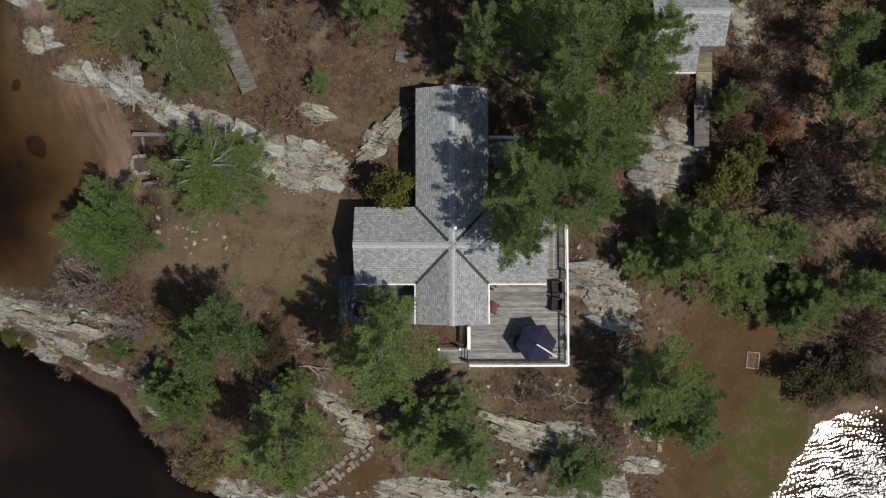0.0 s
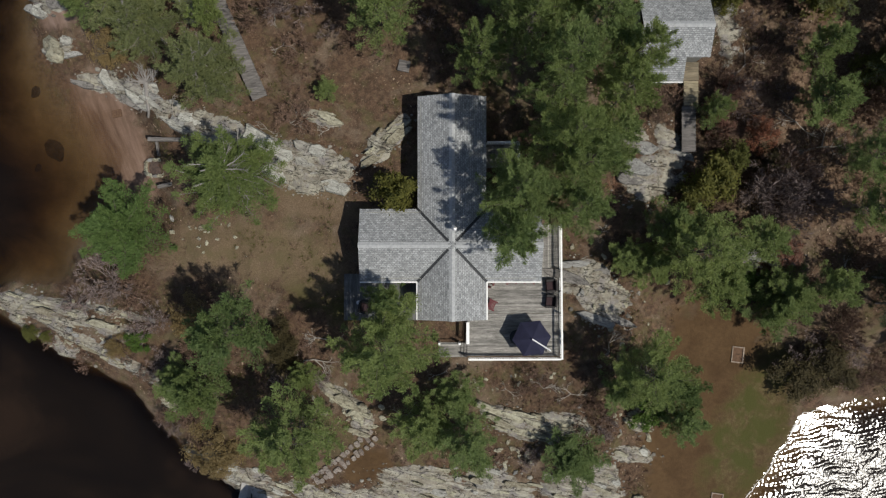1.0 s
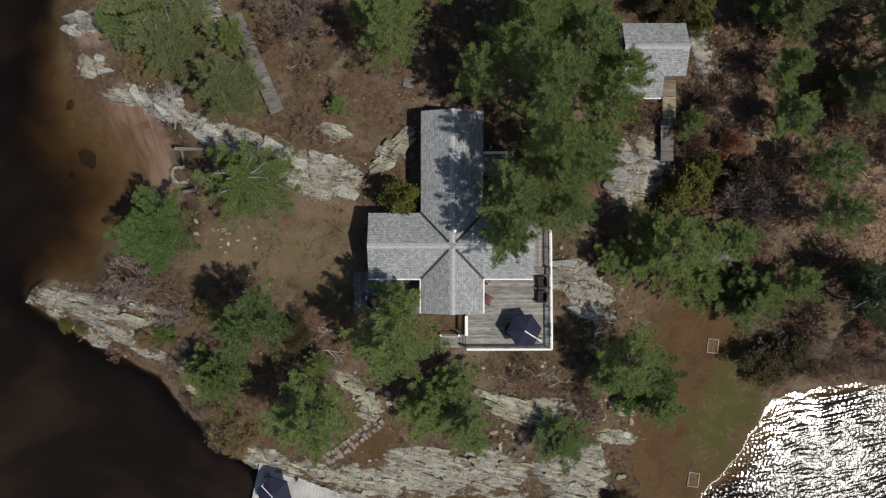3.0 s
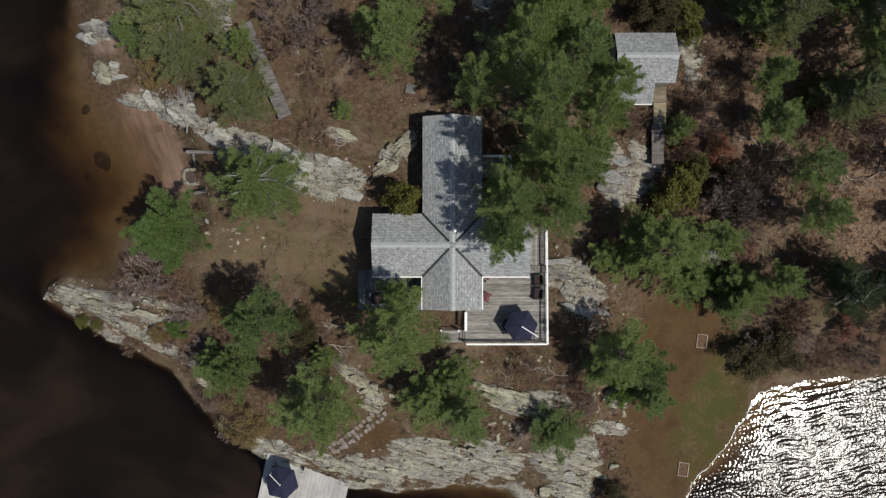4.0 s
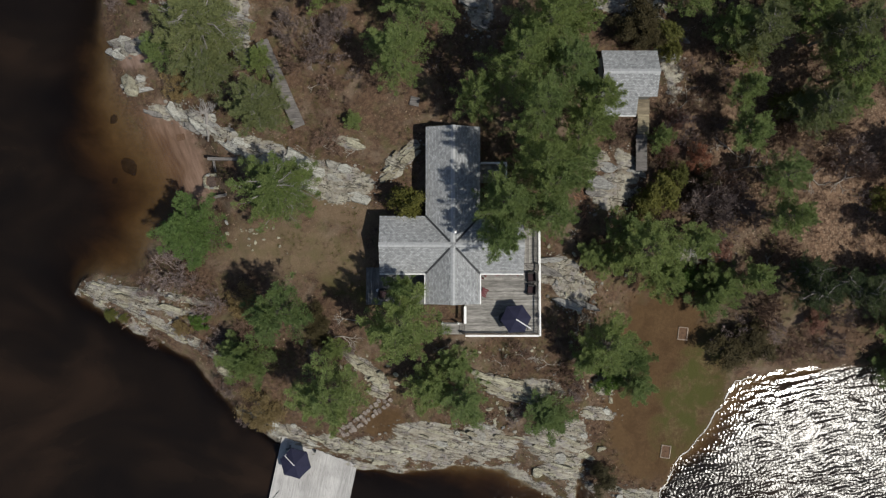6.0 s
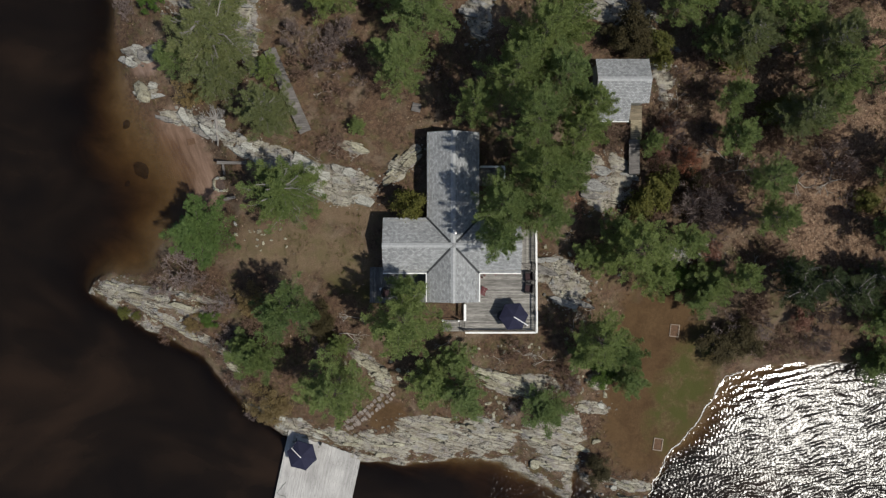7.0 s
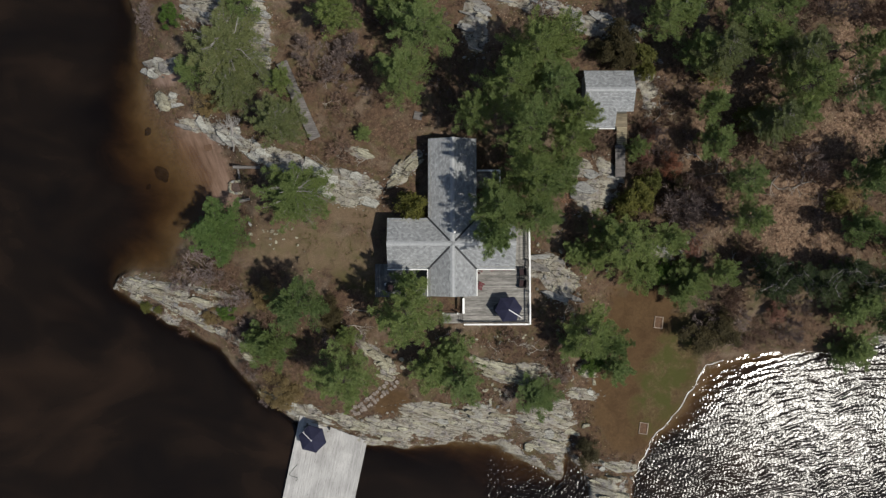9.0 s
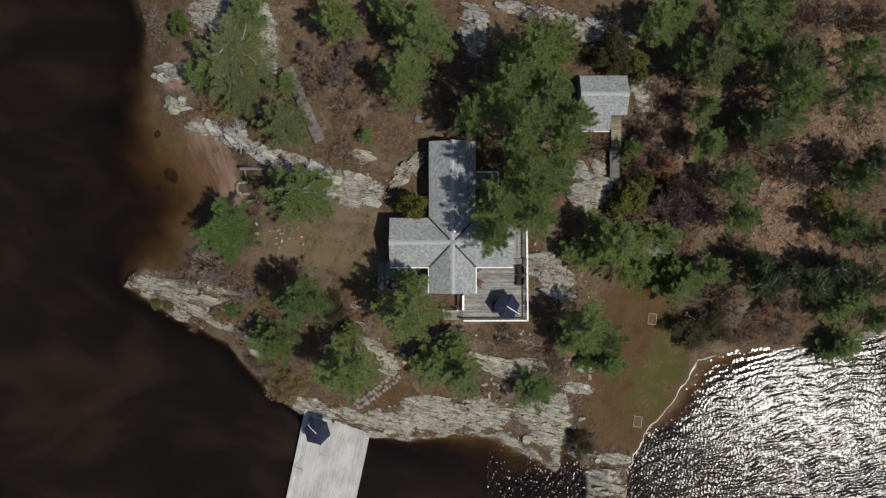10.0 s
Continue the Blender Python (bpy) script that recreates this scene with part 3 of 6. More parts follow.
def axis(lo, f0, f1, hi, fine, mid, far):
    """Grid lines: fine from f0 to f1, mid-spaced out to lo and hi, then ever wider."""
    out = list(np.arange(lo, f0, mid)) + list(np.arange(f0, f1, fine)) + list(np.arange(f1, hi + mid, mid))
    step, a, b = mid, out[0], out[-1]
    while b < far:
        step *= 1.6
        a, b = a - step, b + step
        out = [a] + out + [b]
    return np.array(out)


def build_water():
    xs, ys = axis(-60, 4, 53, 60, 0.08, 0.5, 1500), axis(-36, -32.5, -10, 34, 0.08, 0.5, 1500)
    gx, gy = np.meshgrid(xs, ys)
    x, y = gx.ravel(), gy.ravel()
    bed = lie(x, y)
    near = (x > 3) & (x < 54) & (y > -33.5) & (y < -9)
    z = np.zeros(x.shape)
    z[near] = waves(x[near], y[near])
    nx, ny = len(xs), len(ys)
    i = (np.arange(ny - 1)[:, None] * nx + np.arange(nx - 1)[None, :]).ravel()
    quads = np.c_[i, i + 1, i + 1 + nx, i + nx]
    quads = quads[bed[quads].min(1) < 0.35]
    used, flat = np.unique(quads, return_inverse=True)
    quads = flat.reshape(-1, 4)
    x, y, z, depth = x[used], y[used], z[used], np.maximum(-bed[used], 0)
    me = bpy.data.meshes.new("water")
    me.vertices.add(len(x))
    me.vertices.foreach_set("co", np.c_[x, y, z].ravel())
    me.loops.add(quads.size)
    me.loops.foreach_set("vertex_index", quads.ravel().astype(np.int32))
    me.polygons.add(len(quads))
    me.polygons.foreach_set("loop_start", np.arange(0, quads.size, 4))
    me.update(calc_edges=True)
    me.materials.append(M_WATER)
    deep = depth * (0.55 + 0.9 * fbm(x * 0.16, y * 0.24, 95))
    tint = np.exp(-deep[:, None] * np.array([[0.32, 0.5, 0.85]]))
    me.attributes.new("clear", "FLOAT_COLOR", "POINT").data.foreach_set("color", np.c_[tint, np.ones(len(x))].ravel())
    me.attributes.new("murk", "FLOAT", "POINT").data.foreach_set("value", 1 - np.exp(-(deep / 2.4) ** 1.7))
    me.attributes.new("wind", "FLOAT", "POINT").data.foreach_set("value", wind_on(x, y))
    me.shade_smooth()
    tagged(new("water", me), "dark tea-brown lake water, ruffled in the bay", "water", kind="structure")


build_water()

# ---- cottage ----
EAVE, RIDGE, FLOOR = 5.45, 6.4, 3.2
HALF_N, HALF_W = 2.54, 2.68
N_END, W_END, E_END, S_END = 10.99, -6.81, 6.6, -5.52


def slab_on(quad, thick, name, mat, u_axis):
    """A roof slope: a four- or more-cornered plane given thickness, with UVs in metres along u_axis and up the slope."""
    pts = [Vector(p) for p in quad]
    n = (pts[1] - pts[0]).cross(pts[2] - pts[0]).normalized()
    if n.z < 0:
        pts.reverse()
        n = -n
    k = len(pts)
    me = bpy.data.meshes.new(name)
    me.from_pydata([tuple(p) for p in pts] + [tuple(p - thick * n) for p in pts], [],
                   [tuple(range(k)), tuple(range(2 * k - 1, k - 1, -1))] + [(i, k + i, k + (i + 1) % k, (i + 1) % k) for i in range(k)])
    me.materials.append(mat)
    u = Vector(u_axis)
    w = n.cross(u).normalized()
    uv = me.uv_layers.new(name="metres")
    for loop in me.loops:
        p = me.vertices[loop.vertex_index].co
        uv.data[loop.index].uv = (p.dot(u), p.dot(w))
    return me


def build_cottage():
    house = thing("house", "single-storey cottage with cross-gabled grey shingle roof", "house")
    E, R, a, b = EAVE, RIDGE, HALF_N, HALF_W
    slopes = [
        [(0, 0, R), (0, N_END, R), (-a, N_END, E), (-a, b, E)], [(0, 0, R), (a, b, E), (a, N_END, E), (0, N_END, R)],
        [(0, 0, R), (-a, b, E), (W_END, b, E), (W_END, 0, R)], [(0, 0, R), (W_END, 0, R), (W_END, -b, E), (-a, -b, E)],
        [(0, 0, R), (E_END, 0, R), (E_END, b, E), (a, b, E)], [(0, 0, R), (a, -b, E), (E_END, -b, E), (E_END, 0, R)],
        [(0, 0, R), (-a, -b, E), (-a, S_END, E), (0, S_END, R)], [(0, 0, R), (0, S_END, R), (a, S_END, E), (a, -b, E)],
    ]
    for i, q in enumerate(slopes):
        part("roof_slope", slab_on(q, 0.1, "roof_slope", M_SHINGLE, (0, 1, 0) if i in (0, 1, 6, 7) else (1, 0, 0)), house)
    # ridge caps: overlapping bent tabs
    for way, length in (((0, 1), N_END), ((0, -1), -S_END), ((-1, 0), -W_END), ((1, 0), E_END)):
        d, sd = Vector((*way, 0)), Vector((-way[1], way[0], 0))
        drop = (R - E) / (a if way[0] == 0 else b)
        s, n = Soup(), int((length - 0.28) / 0.3)
        for i in range(n + 1):
            p = d * (0.28 + (length - 0.26) * i / n)
            z = R + 0.018 + 0.006 * (i % 2)
            s.v += [Vector((p.x + sd.x * 0.22 * k, p.y + sd.y * 0.22 * k, z - 0.22 * abs(k) * drop)) for k in (-1, 0, 1)]
        s.f += [(3 * i + k, 3 * i + 3 + k, 3 * i + 4 + k, 3 * i + 1 + k) for i in range(n) for k in (0, 1)]
        part("ridge_cap", s.mesh("ridge_cap", M_RIDGE), house, "pale grey ridge shingles")
    # open valleys with dark flashing
    for sx, sy in ((1, 1), (1, -1), (-1, 1), (-1, -1)):
        p0, p1 = Vector((0.3 * sx * a / b, 0.3 * sy, 0)), Vector((sx * (a + 0.02), sy * (b + 0.02), 0))
        run = (p1 - p0).normalized()
        across = Vector((-run.y, run.x, 0)) * 0.1
        s = Soup()
        f = lambda p: R - (R - E) * max(min(abs(p.x) / a, abs(p.y) / b), 0) + 0.012
        g = [p0 - across, p1 - across, p1 + across, p0 + across]
        mid0, mid1 = p0, p1
        for quad in ((g[0], g[1], mid1, mid0), (mid0, mid1, g[2], g[3])):
            q = [Vector((w.x, w.y, f(w))) for w in quad]
            s.poly(*(q if (q[1] - q[0]).cross(q[2] - q[0]).z > 0 else q[::-1]))
        part("valley_flashing", s.mesh("valley_flashing", M_FLASH), house, "dark metal valley flashing")

    # walls, set in from the eaves
    i = 0.3
    s = Soup()
    x0, x1, y0, y1 = W_END + i, E_END - i, -b + i, b - i
    t, zb, zt = 0.15, 2.3, EAVE + 0.1
    outline = [(x0, y0), (-a + i, y0), (-a + i, S_END + i), (a - i, S_END + i), (a - i, y0), (x1, y0), (x1, y1), (a - i, y1), (a - i, N_END - i), (-a + i, N_END - i), (-a + i, y1), (x0, y1)]
    for (ax, ay), (bx, by) in zip(outline, outline[1:] + outline[:1]):
        w = Soup()
        w.box(min(ax, bx) - (t if ax == bx else -t) / 2, max(ax, bx) + (t if ax == bx else -t) / 2, min(ay, by) - (t if ay == by else -t) / 2, max(ay, by) + (t if ay == by else -t) / 2, zb, zt)
        part("wall", w.mesh("wall", M_WALL), house)
    for cx, cy, ex, ey in ((0, N_END - i, a - i, 0), (0, S_END + i, a - i, 0), (x0, 0, 0, b - i), (x1, 0, 0, b - i)):
        w = Soup()
        top = R - 0.13
        tt = t / 2
        if ex:
            for yy in (cy - tt, cy + tt):
                w.poly((cx - ex, yy, zt), (cx + ex, yy, zt), (cx, yy, top))
        else:
            for xx in (cx - tt, cx + tt):
                w.poly((xx, cy - ey, zt), (xx, cy + ey, zt), (xx, cy, top))
        w.f += [(0, 1, 4, 3), (1, 2, 5, 4), (2, 0, 3, 5)]
        part("gable", w.mesh("gable", M_WALL), house)

    # white gutters and fascia along the eaves
    for gx0, gx1, gy0, gy1 in ((a, E_END, -b - 0.1, -b), (W_END, -a - 0.1, -b - 0.1, -b), (a, a + 0.1, S_END, -b - 0.1), (-a - 0.1, -a, S_END, -b)):
        g = Soup()
        g.box(gx0, gx1, gy0, gy1, EAVE - 0.16, EAVE - 0.03)
        part("gutter", bevelled(g.mesh("gutter", M_WHITE), 0.015), house, "white painted gutter")
    # stove chimney, and a roof antenna reduced to its bare pole
    s = Soup()
    s.rod((0.12, 1.2, 6.1), (0.12, 1.2, 6.95), 0.13, 0.13, 16)
    s.rod((0.12, 1.2, 6.95), (0.12, 1.2, 7.05), 0.2, 0.2, 16)
    s.rod((0.12, 1.2, 7.05), (0.12, 1.2, 7.12), 0.2, 0.05, 16)
    chimney = part("chimney", s.mesh("chimney", M_STEEL), house, "round galvanised chimney with a cap")
    s = Soup()
    s.rod((0.55, 3.1, 6.0), (0.55, 3.1, 7.6), 0.035, 0.03, 8)
    part("vent_pipe", s.mesh("vent_pipe", M_FLASH), house, "thin dark antenna pole")
    return house


build_cottage()


def plank_deck(name, label, x0, x1, y0, y1, top, mat, along="x", board=0.14, gap=0.008, legs=True):
    """A deck of single boards on joists and posts, standing on the ground."""
    deck = thing(name, label, "deck")
    s = Soup()
    w = board - gap
    length = (x1 - x0) if along == "x" else (y1 - y0)
    if along == "x":
        s.box(-length / 2, length / 2, -w / 2, w / 2, -0.034, 0)
    else:
        s.box(-w / 2, w / 2, -length / 2, length / 2, -0.034, 0)
    me = s.mesh("board", mat)
    span = (y1 - y0) if along == "x" else (x1 - x0)
    n = int(span / board)
    for i in range(n):
        ob = part("board", me, deck)
        at = (i + 0.5) * span / n
        wob = random.uniform(-0.012, 0.012)
        ob.matrix_basis = pose((x0 + x1) / 2 + wob, y0 + at, top + random.uniform(-0.003, 0.003)) if along == "x" else pose(x0 + at, (y0 + y1) / 2 + wob, top + random.uniform(-0.003, 0.003))
    s = Soup()
    s.box(x0 + 0.05, x1 - 0.05, y0 + 0.05, y1 - 0.05, top - 0.2, top - 0.04)
    part("joist_frame", s.mesh("joist_frame", M_DECK_DARK), deck)
    if legs:
        for px in (x0 + 0.15, (x0 + x1) / 2, x1 - 0.15):
            for py in (y0 + 0.15, y1 - 0.15):
                s = Soup()
                s.box(px - 0.06, px + 0.06, py - 0.06, py + 0.06, min(ground_at(px, py), top - 0.3) - 0.1, top - 0.2)
                part("post", s.mesh("post", M_DECK_DARK), deck)
    return deck


def rail_run(parent, ax, ay, bx, by, foot, top=0.92, width=0.14):
    """White railing from a to b: flat top rail, lower rail, posts and balusters."""
    d = Vector((bx - ax, by - ay, 0))
    length = d.length
    ang = math.degrees(math.atan2(d.y, d.x))

    def bar(name, u0, u1, half, z0, z1):
        s = Soup()
        s.box(u0, u1, -half, half, z0, z1)
        ob = part(name, bevelled(s.mesh(name, M_WHITE), 0.006, 1), parent)
        ob.matrix_basis = pose(ax, ay, foot, 0, 0, ang)

    bar("top_rail", 0, length, width / 2, top - 0.04, top)
    bar("lower_rail", 0, length, 0.03, 0.1, 0.15)
    n = max(1, round(length / 1.6))
    for i in range(n + 1):
        u = length * i / n
        bar("post", max(0, u - 0.045), min(length, u + 0.045), 0.045, 0, top - 0.04)
    s = Soup()
    s.box(-0.018, 0.018, -0.018, 0.018, 0.15, top - 0.04)
    me = s.mesh("baluster", M_WHITE)
    m = int(length / 0.14)
    for i in range(1, m):
        ob = part("baluster", me, parent)
        p = Vector((ax, ay, foot)) + d * (i / m)
        ob.matrix_basis = pose(p.x, p.y, p.z, 0, 0, ang)


plank_deck("deck", "weathered grey plank deck beside the cottage", 1.2, 8.35, S_END - 3.05, S_END + 0.25, FLOOR, M_DECK)
plank_deck("deck", "weathered grey plank deck in the cottage's angle", 2.35, 8.35, S_END + 0.26, -2.45, FLOOR, M_DECK)
plank_deck("side_deck", "narrow weathered plank walk along the cottage's end", 6.55, 8.3, -2.44, 1.6, FLOOR, M_DECK, along="y")
# the back deck's shade is put into its board colour
plank_deck("back_deck", "plank deck beside the cottage with shade put into its dark boards", -8.35, -2.35, -5.8, -2.2, FLOOR - 0.15, M_DECK_DARK, along="y")
plank_deck("landing", "small weathered plank landing below the deck", -1.0, 0.72, -8.7, -7.55, FLOOR - 0.35, M_DECK)
rail = thing("railing", "white painted wooden railing round the deck", "railing")
rail_run(rail, 8.3, 1.6, 8.38, -8.68, FLOOR)
rail_run(rail, 1.25, -8.68, 8.3, -8.66, FLOOR)
rail_run(rail, 1.22, -5.85, 1.22, -7.5, FLOOR, width=0.24)

# ---- trees and shrubs ----
def unit(az, el):
    return Vector((math.cos(az) * math.cos(el), math.sin(az) * math.cos(el), math.sin(el)))


def needle(s, p, d, up, size, wide):
    """One flat spray of needles from p along d, facing up."""
    w = d.cross(up).normalized() * wide
    k = len(s.v)
    s.v += [p - w, p + w, p + d * size]
    s.f.append((k, k + 1, k + 2))


def shoot(s, p, way, length, rng, step=0.062, size=0.18, wide=0.034):
    """A side shoot: needles bushing out round it, combed forwards, thickest along its top."""
    side = Vector((-way.y, way.x, 0)).normalized()
    n = max(2, int(length / step))
    for i in range(n + 1):
        q = p + way * length * i / n
        q.z += 0.12 * length * (i / n) ** 2
        for sg in (-1, 1, 0):
            up = Vector((rng.gauss(0, 0.55), rng.gauss(0, 0.55), 1))
            d = (way * rng.uniform(0.25, 1.1) + side * (sg * rng.uniform(0.3, 0.95) + rng.gauss(0, 0.3)) + Vector((0, 0, rng.uniform(-0.15, 0.45) + 0.3 * (sg == 0)))).normalized()
            at = q + side * (sg * rng.uniform(0, 0.11)) + Vector((0, 0, rng.gauss(0.02, 0.055)))
            needle(s, at, d, up, size * rng.uniform(0.6, 1.25), wide * rng.uniform(0.7, 1.2))


def tuft(s, p, r, rng, count=16):
    """A round cushion of needles at a twig's end."""
    for _ in range(count):
        d = unit(rng.uniform(0, 6.283), rng.uniform(-0.2, 1.4))
        up = Vector((rng.gauss(0, 0.6), rng.gauss(0, 0.6), 1))
        needle(s, p + d * r * rng.uniform(0.1, 0.75), (d + unit(rng.uniform(0, 6.283), 0.1) * 0.8).normalized(), up, 0.17 * rng.uniform(0.7, 1.2), 0.035)


def pine_meshes(seed, mat, tall=10.0, wide=3.3, droop=0.12, fill=1.0, bare=0.3, wood=M_BARK, crowd=0, dead=0.0):
    """A pine: leaning trunk, limbs in loose whorls, each limb a flat feathered plume of needles."""
    rng = random.Random(seed)
    trunk, crown = Soup(), Soup()
    lean = Vector((rng.uniform(-0.25, 0.25), rng.uniform(-0.25, 0.25), 0))
    spine = [Vector((0, 0, -0.4))] + [lean * (i / 6) ** 2 + Vector((rng.uniform(-0.05, 0.05), rng.uniform(-0.05, 0.05), tall * i / 6)) for i in range(1, 7)]
    for i in range(6):
        trunk.rod(spine[i], spine[i + 1], 0.017 * tall * (1 - i / 6.3), 0.017 * tall * (1 - (i + 1) / 6.3), 8, i == 5)
    low = 0.26 * tall
    z = low
    while z < 0.97 * tall:
        u = (z - low) / (tall - low)
        reach = wide * (1 - u ** 1.5) ** 0.8 * (0.7 + 0.3 * min(1, u * 3.5)) + 0.2
        at = spine[0].lerp(spine[-1], z / tall)
        at.z = z
        turn = rng.uniform(0, 6.3)
        count = crowd + (rng.choice((4, 5, 6)) if u < 0.85 else 4)
        for k in range(count):
            az = turn + k * 6.283 / count + rng.uniform(-0.35, 0.35)
            length = reach * rng.choice((0.45, 0.7, 0.85, 1.0, 1.15))
            rise = 0.08 + 0.5 * u - droop + rng.uniform(-0.1, 0.15)
            # the limb sags in the middle and lifts at its tip, bending a little sideways
            bend = az + rng.uniform(-0.6, 0.6)
            mid = at + unit(az, rise) * length * 0.55
            tip = mid + unit(bend, rise + 0.22) * length * 0.5
            trunk.rod(at, mid, 0.036 * (1.25 - u), 0.02, 4, False)
            trunk.rod(mid, tip, 0.02, 0.007, 3, False)
            if rng.random() < dead and u > 0.35:
                for q in range(9):
                    f = 0.3 + 0.08 * q
                    p = at.lerp(mid, f / 0.55) if f < 0.55 else mid.lerp(tip, (f - 0.55) / 0.45)
                    w = (unit(az, rise + 0.3) + Vector((-math.sin(az), math.cos(az), 0)) * rng.choice((-1, 1)) * rng.uniform(0.4, 0.9)).normalized()
                    trunk.rod(p, p + w * length * rng.uniform(0.12, 0.3), 0.016, 0.006, 3, False)
                trunk.rod(at, mid, 0.055, 0.036, 4, False)
                trunk.rod(mid, tip + Vector((0, 0, 0.25)), 0.036, 0.012, 3, False)
                continue
            t = bare if length > 1.2 else 0.08
            thin = 1.9 if u < 0.3 else 1.0
            while t < 1.0:
                p = at.lerp(mid, t / 0.55) if t < 0.55 else mid.lerp(tip, (t - 0.55) / 0.45)
                d = unit(az if t < 0.55 else bend, rise + (0.1 if t > 0.55 else 0))
                side = Vector((-math.sin(az), math.cos(az), 0))
                for sg in (-1, 1):
                    if rng.random() > 0.84 * fill:
                        continue
                    w = (d * rng.uniform(0.75, 1.1) + side * sg * rng.uniform(0.6, 1.0) + Vector((0, 0, rng.uniform(-0.05, 0.28)))).normalized()
                    sub = (0.14 + min(length, 3.2) * 0.34 * min(1, 1.25 * (1.08 - t)) * min(1, 0.45 + t * 1.6)) * rng.uniform(0.45, 1.25)
                    if sub > 0.55:
                        trunk.rod(p, p + w * sub * 0.7, 0.011, 0.005, 3, False)
                    shoot(crown, p + w * 0.04, w, sub, rng, 0.066 * thin)
                    if u > 0.25 and rng.random() < 0.55:
                        tuft(crown, p + w * sub * rng.uniform(0.7, 1.0), rng.uniform(0.2, 0.34), rng)
                t += rng.uniform(0.16, 0.36) / max(length, 0.5)
            shoot(crown, tip - unit(bend, rise) * 0.25, unit(bend, rise + 0.2), 0.4, rng, 0.04)
        z += rng.uniform(0.5, 0.8) * (0.75 if tall < 7 else 1.0)
    for i in range(7):
        shoot(crown, spine[-1] - Vector((0, 0, 0.12)), unit(i * 0.9 + rng.uniform(-0.3, 0.3), rng.uniform(0.2, 1.2)), 0.35, rng, 0.045)
    return [("trunk", trunk.mesh("trunk", wood)), ("crown", crown.mesh("crown", mat))]


def bare_meshes(seed, mat, stems=7, depth=4):
    """A leafless shrub 3 m tall and 2.6 m in radius, forked down to a haze of fine twigs."""
    rng = random.Random(seed)
    wood = Soup()

    def fork(p, d, length, r, left):
        q = p + d * length
        if left < 2:
            w = d.cross(unit(rng.uniform(0, 6.3), 0.5)).normalized() * (0.017 if left == 0 else 0.014)
            k = len(wood.v)
            wood.v += [p - w, p + w, q]
            wood.f.append((k, k + 1, k + 2))
        else:
            wood.rod(p, q, r, r * 0.62, 4 if left > 2 else 3, False)
        if left == 0:
            return
        for _ in range(rng.choice((2, 3)) if left > 2 else rng.choice((4, 5))):
            w = (d + unit(rng.uniform(0, 6.3), rng.uniform(-0.3, 0.7)) * rng.uniform(0.45, 0.95)).normalized()
            start = p.lerp(q, rng.uniform(0.35, 1.0))
            fork(start, w, length * rng.uniform(0.62, 0.85), max(r * 0.6, 0.008), left - 1)

    for i in range(stems):
        az = 6.283 * i / stems + rng.uniform(-0.4, 0.4)
        fork(Vector((0.15 * math.cos(az), 0.15 * math.sin(az), -0.2)), unit(az, rng.uniform(0.5, 1.25)), rng.uniform(0.75, 1.1), 0.03, depth)
    return [("stem", wood.mesh("stem", mat))]


def leafy_meshes(seed, mat, leaves=2600, leaf_size=1.0):
    """A leafy bush 3 m tall and 2 m in radius: stems with leaves in uneven clumps."""
    rng = random.Random(seed)
    wood, leaf = Soup(), Soup()
    heads = []
    for i in range(26):
        az, el = rng.uniform(0, 6.283), rng.uniform(0.15, 1.45)
        tip = unit(az, el) * rng.uniform(1.1, 2.0)
        tip.z = 0.5 + tip.z * 1.2
        wood.rod((0, 0, -0.2), tip, 0.035, 0.01, 4, False)
        heads.append((tip, rng.uniform(0.35, 0.7)))
    for _ in range(leaves):
        c, r = rng.choice(heads)
        p = c + unit(rng.uniform(0, 6.283), rng.uniform(-1.0, 1.5)) * r * rng.uniform(0.3, 1.0)
        d = unit(rng.uniform(0, 6.283), rng.uniform(-0.4, 0.9)) * leaf_size * rng.uniform(0.08, 0.16)
        w = d.cross(unit(rng.uniform(0, 6.283), rng.uniform(0.3, 1.4))).normalized() * d.length * 0.42
        k = len(leaf.v)
        leaf.v += [p - d, p + w, p + d, p - w]
        leaf.f.append((k, k + 1, k + 2, k + 3))
    return [("stem", wood.mesh("stem", M_BARK)), ("foliage", leaf.mesh("foliage", mat))]


def seed_tree(name, label, category, meshes, group):
    ob = thing(name, label, category, group=group)
    for n, me in meshes:
        part(n, me, ob)
    return ob


FIRST = {}


def plant(stock, places, tall, wide, seed):
    """Set copies of the stock at (x, y, height, radius), each turned and slightly tilted."""
    rng = random.Random(seed)
    for x, y, h, r in places:
        ob = rng.choice(stock)
        m = pose(x, y, ground_at(x, y), rng.uniform(-3, 3), rng.uniform(-3, 3), rng.uniform(0, 360))
        m = m @ Matrix.Diagonal((r / wide, r / wide * rng.uniform(0.92, 1.08), h / tall, 1))
        if ob.name not in FIRST:
            FIRST[ob.name] = (ob, m)
        else:
            copy_thing(ob, m)


PINES_BEACH = [(-24.7, 1.4, 6.5, 3.9), (-16.3, 5.1, 7, 3.9), (-22.9, 19.6, 8, 4.4), (-17.9, 12.4, 7, 3.1), (-22.3, 15.9, 6.5, 2.9), (-27.5, 18.1, 5, 1.7), (-17.8, 16.9, 5, 1.6)]
PINES_NORTH = [(-5.0, 16.7, 9, 3.4), (-3.2, 22.1, 9, 3.6), (-11.7, 23.2, 8, 2.4), (-9.5, 11.8, 2.0, 1.0), (-6.5, 24.3, 7, 2.3), (-21.3, 24.2, 6, 2.1)]
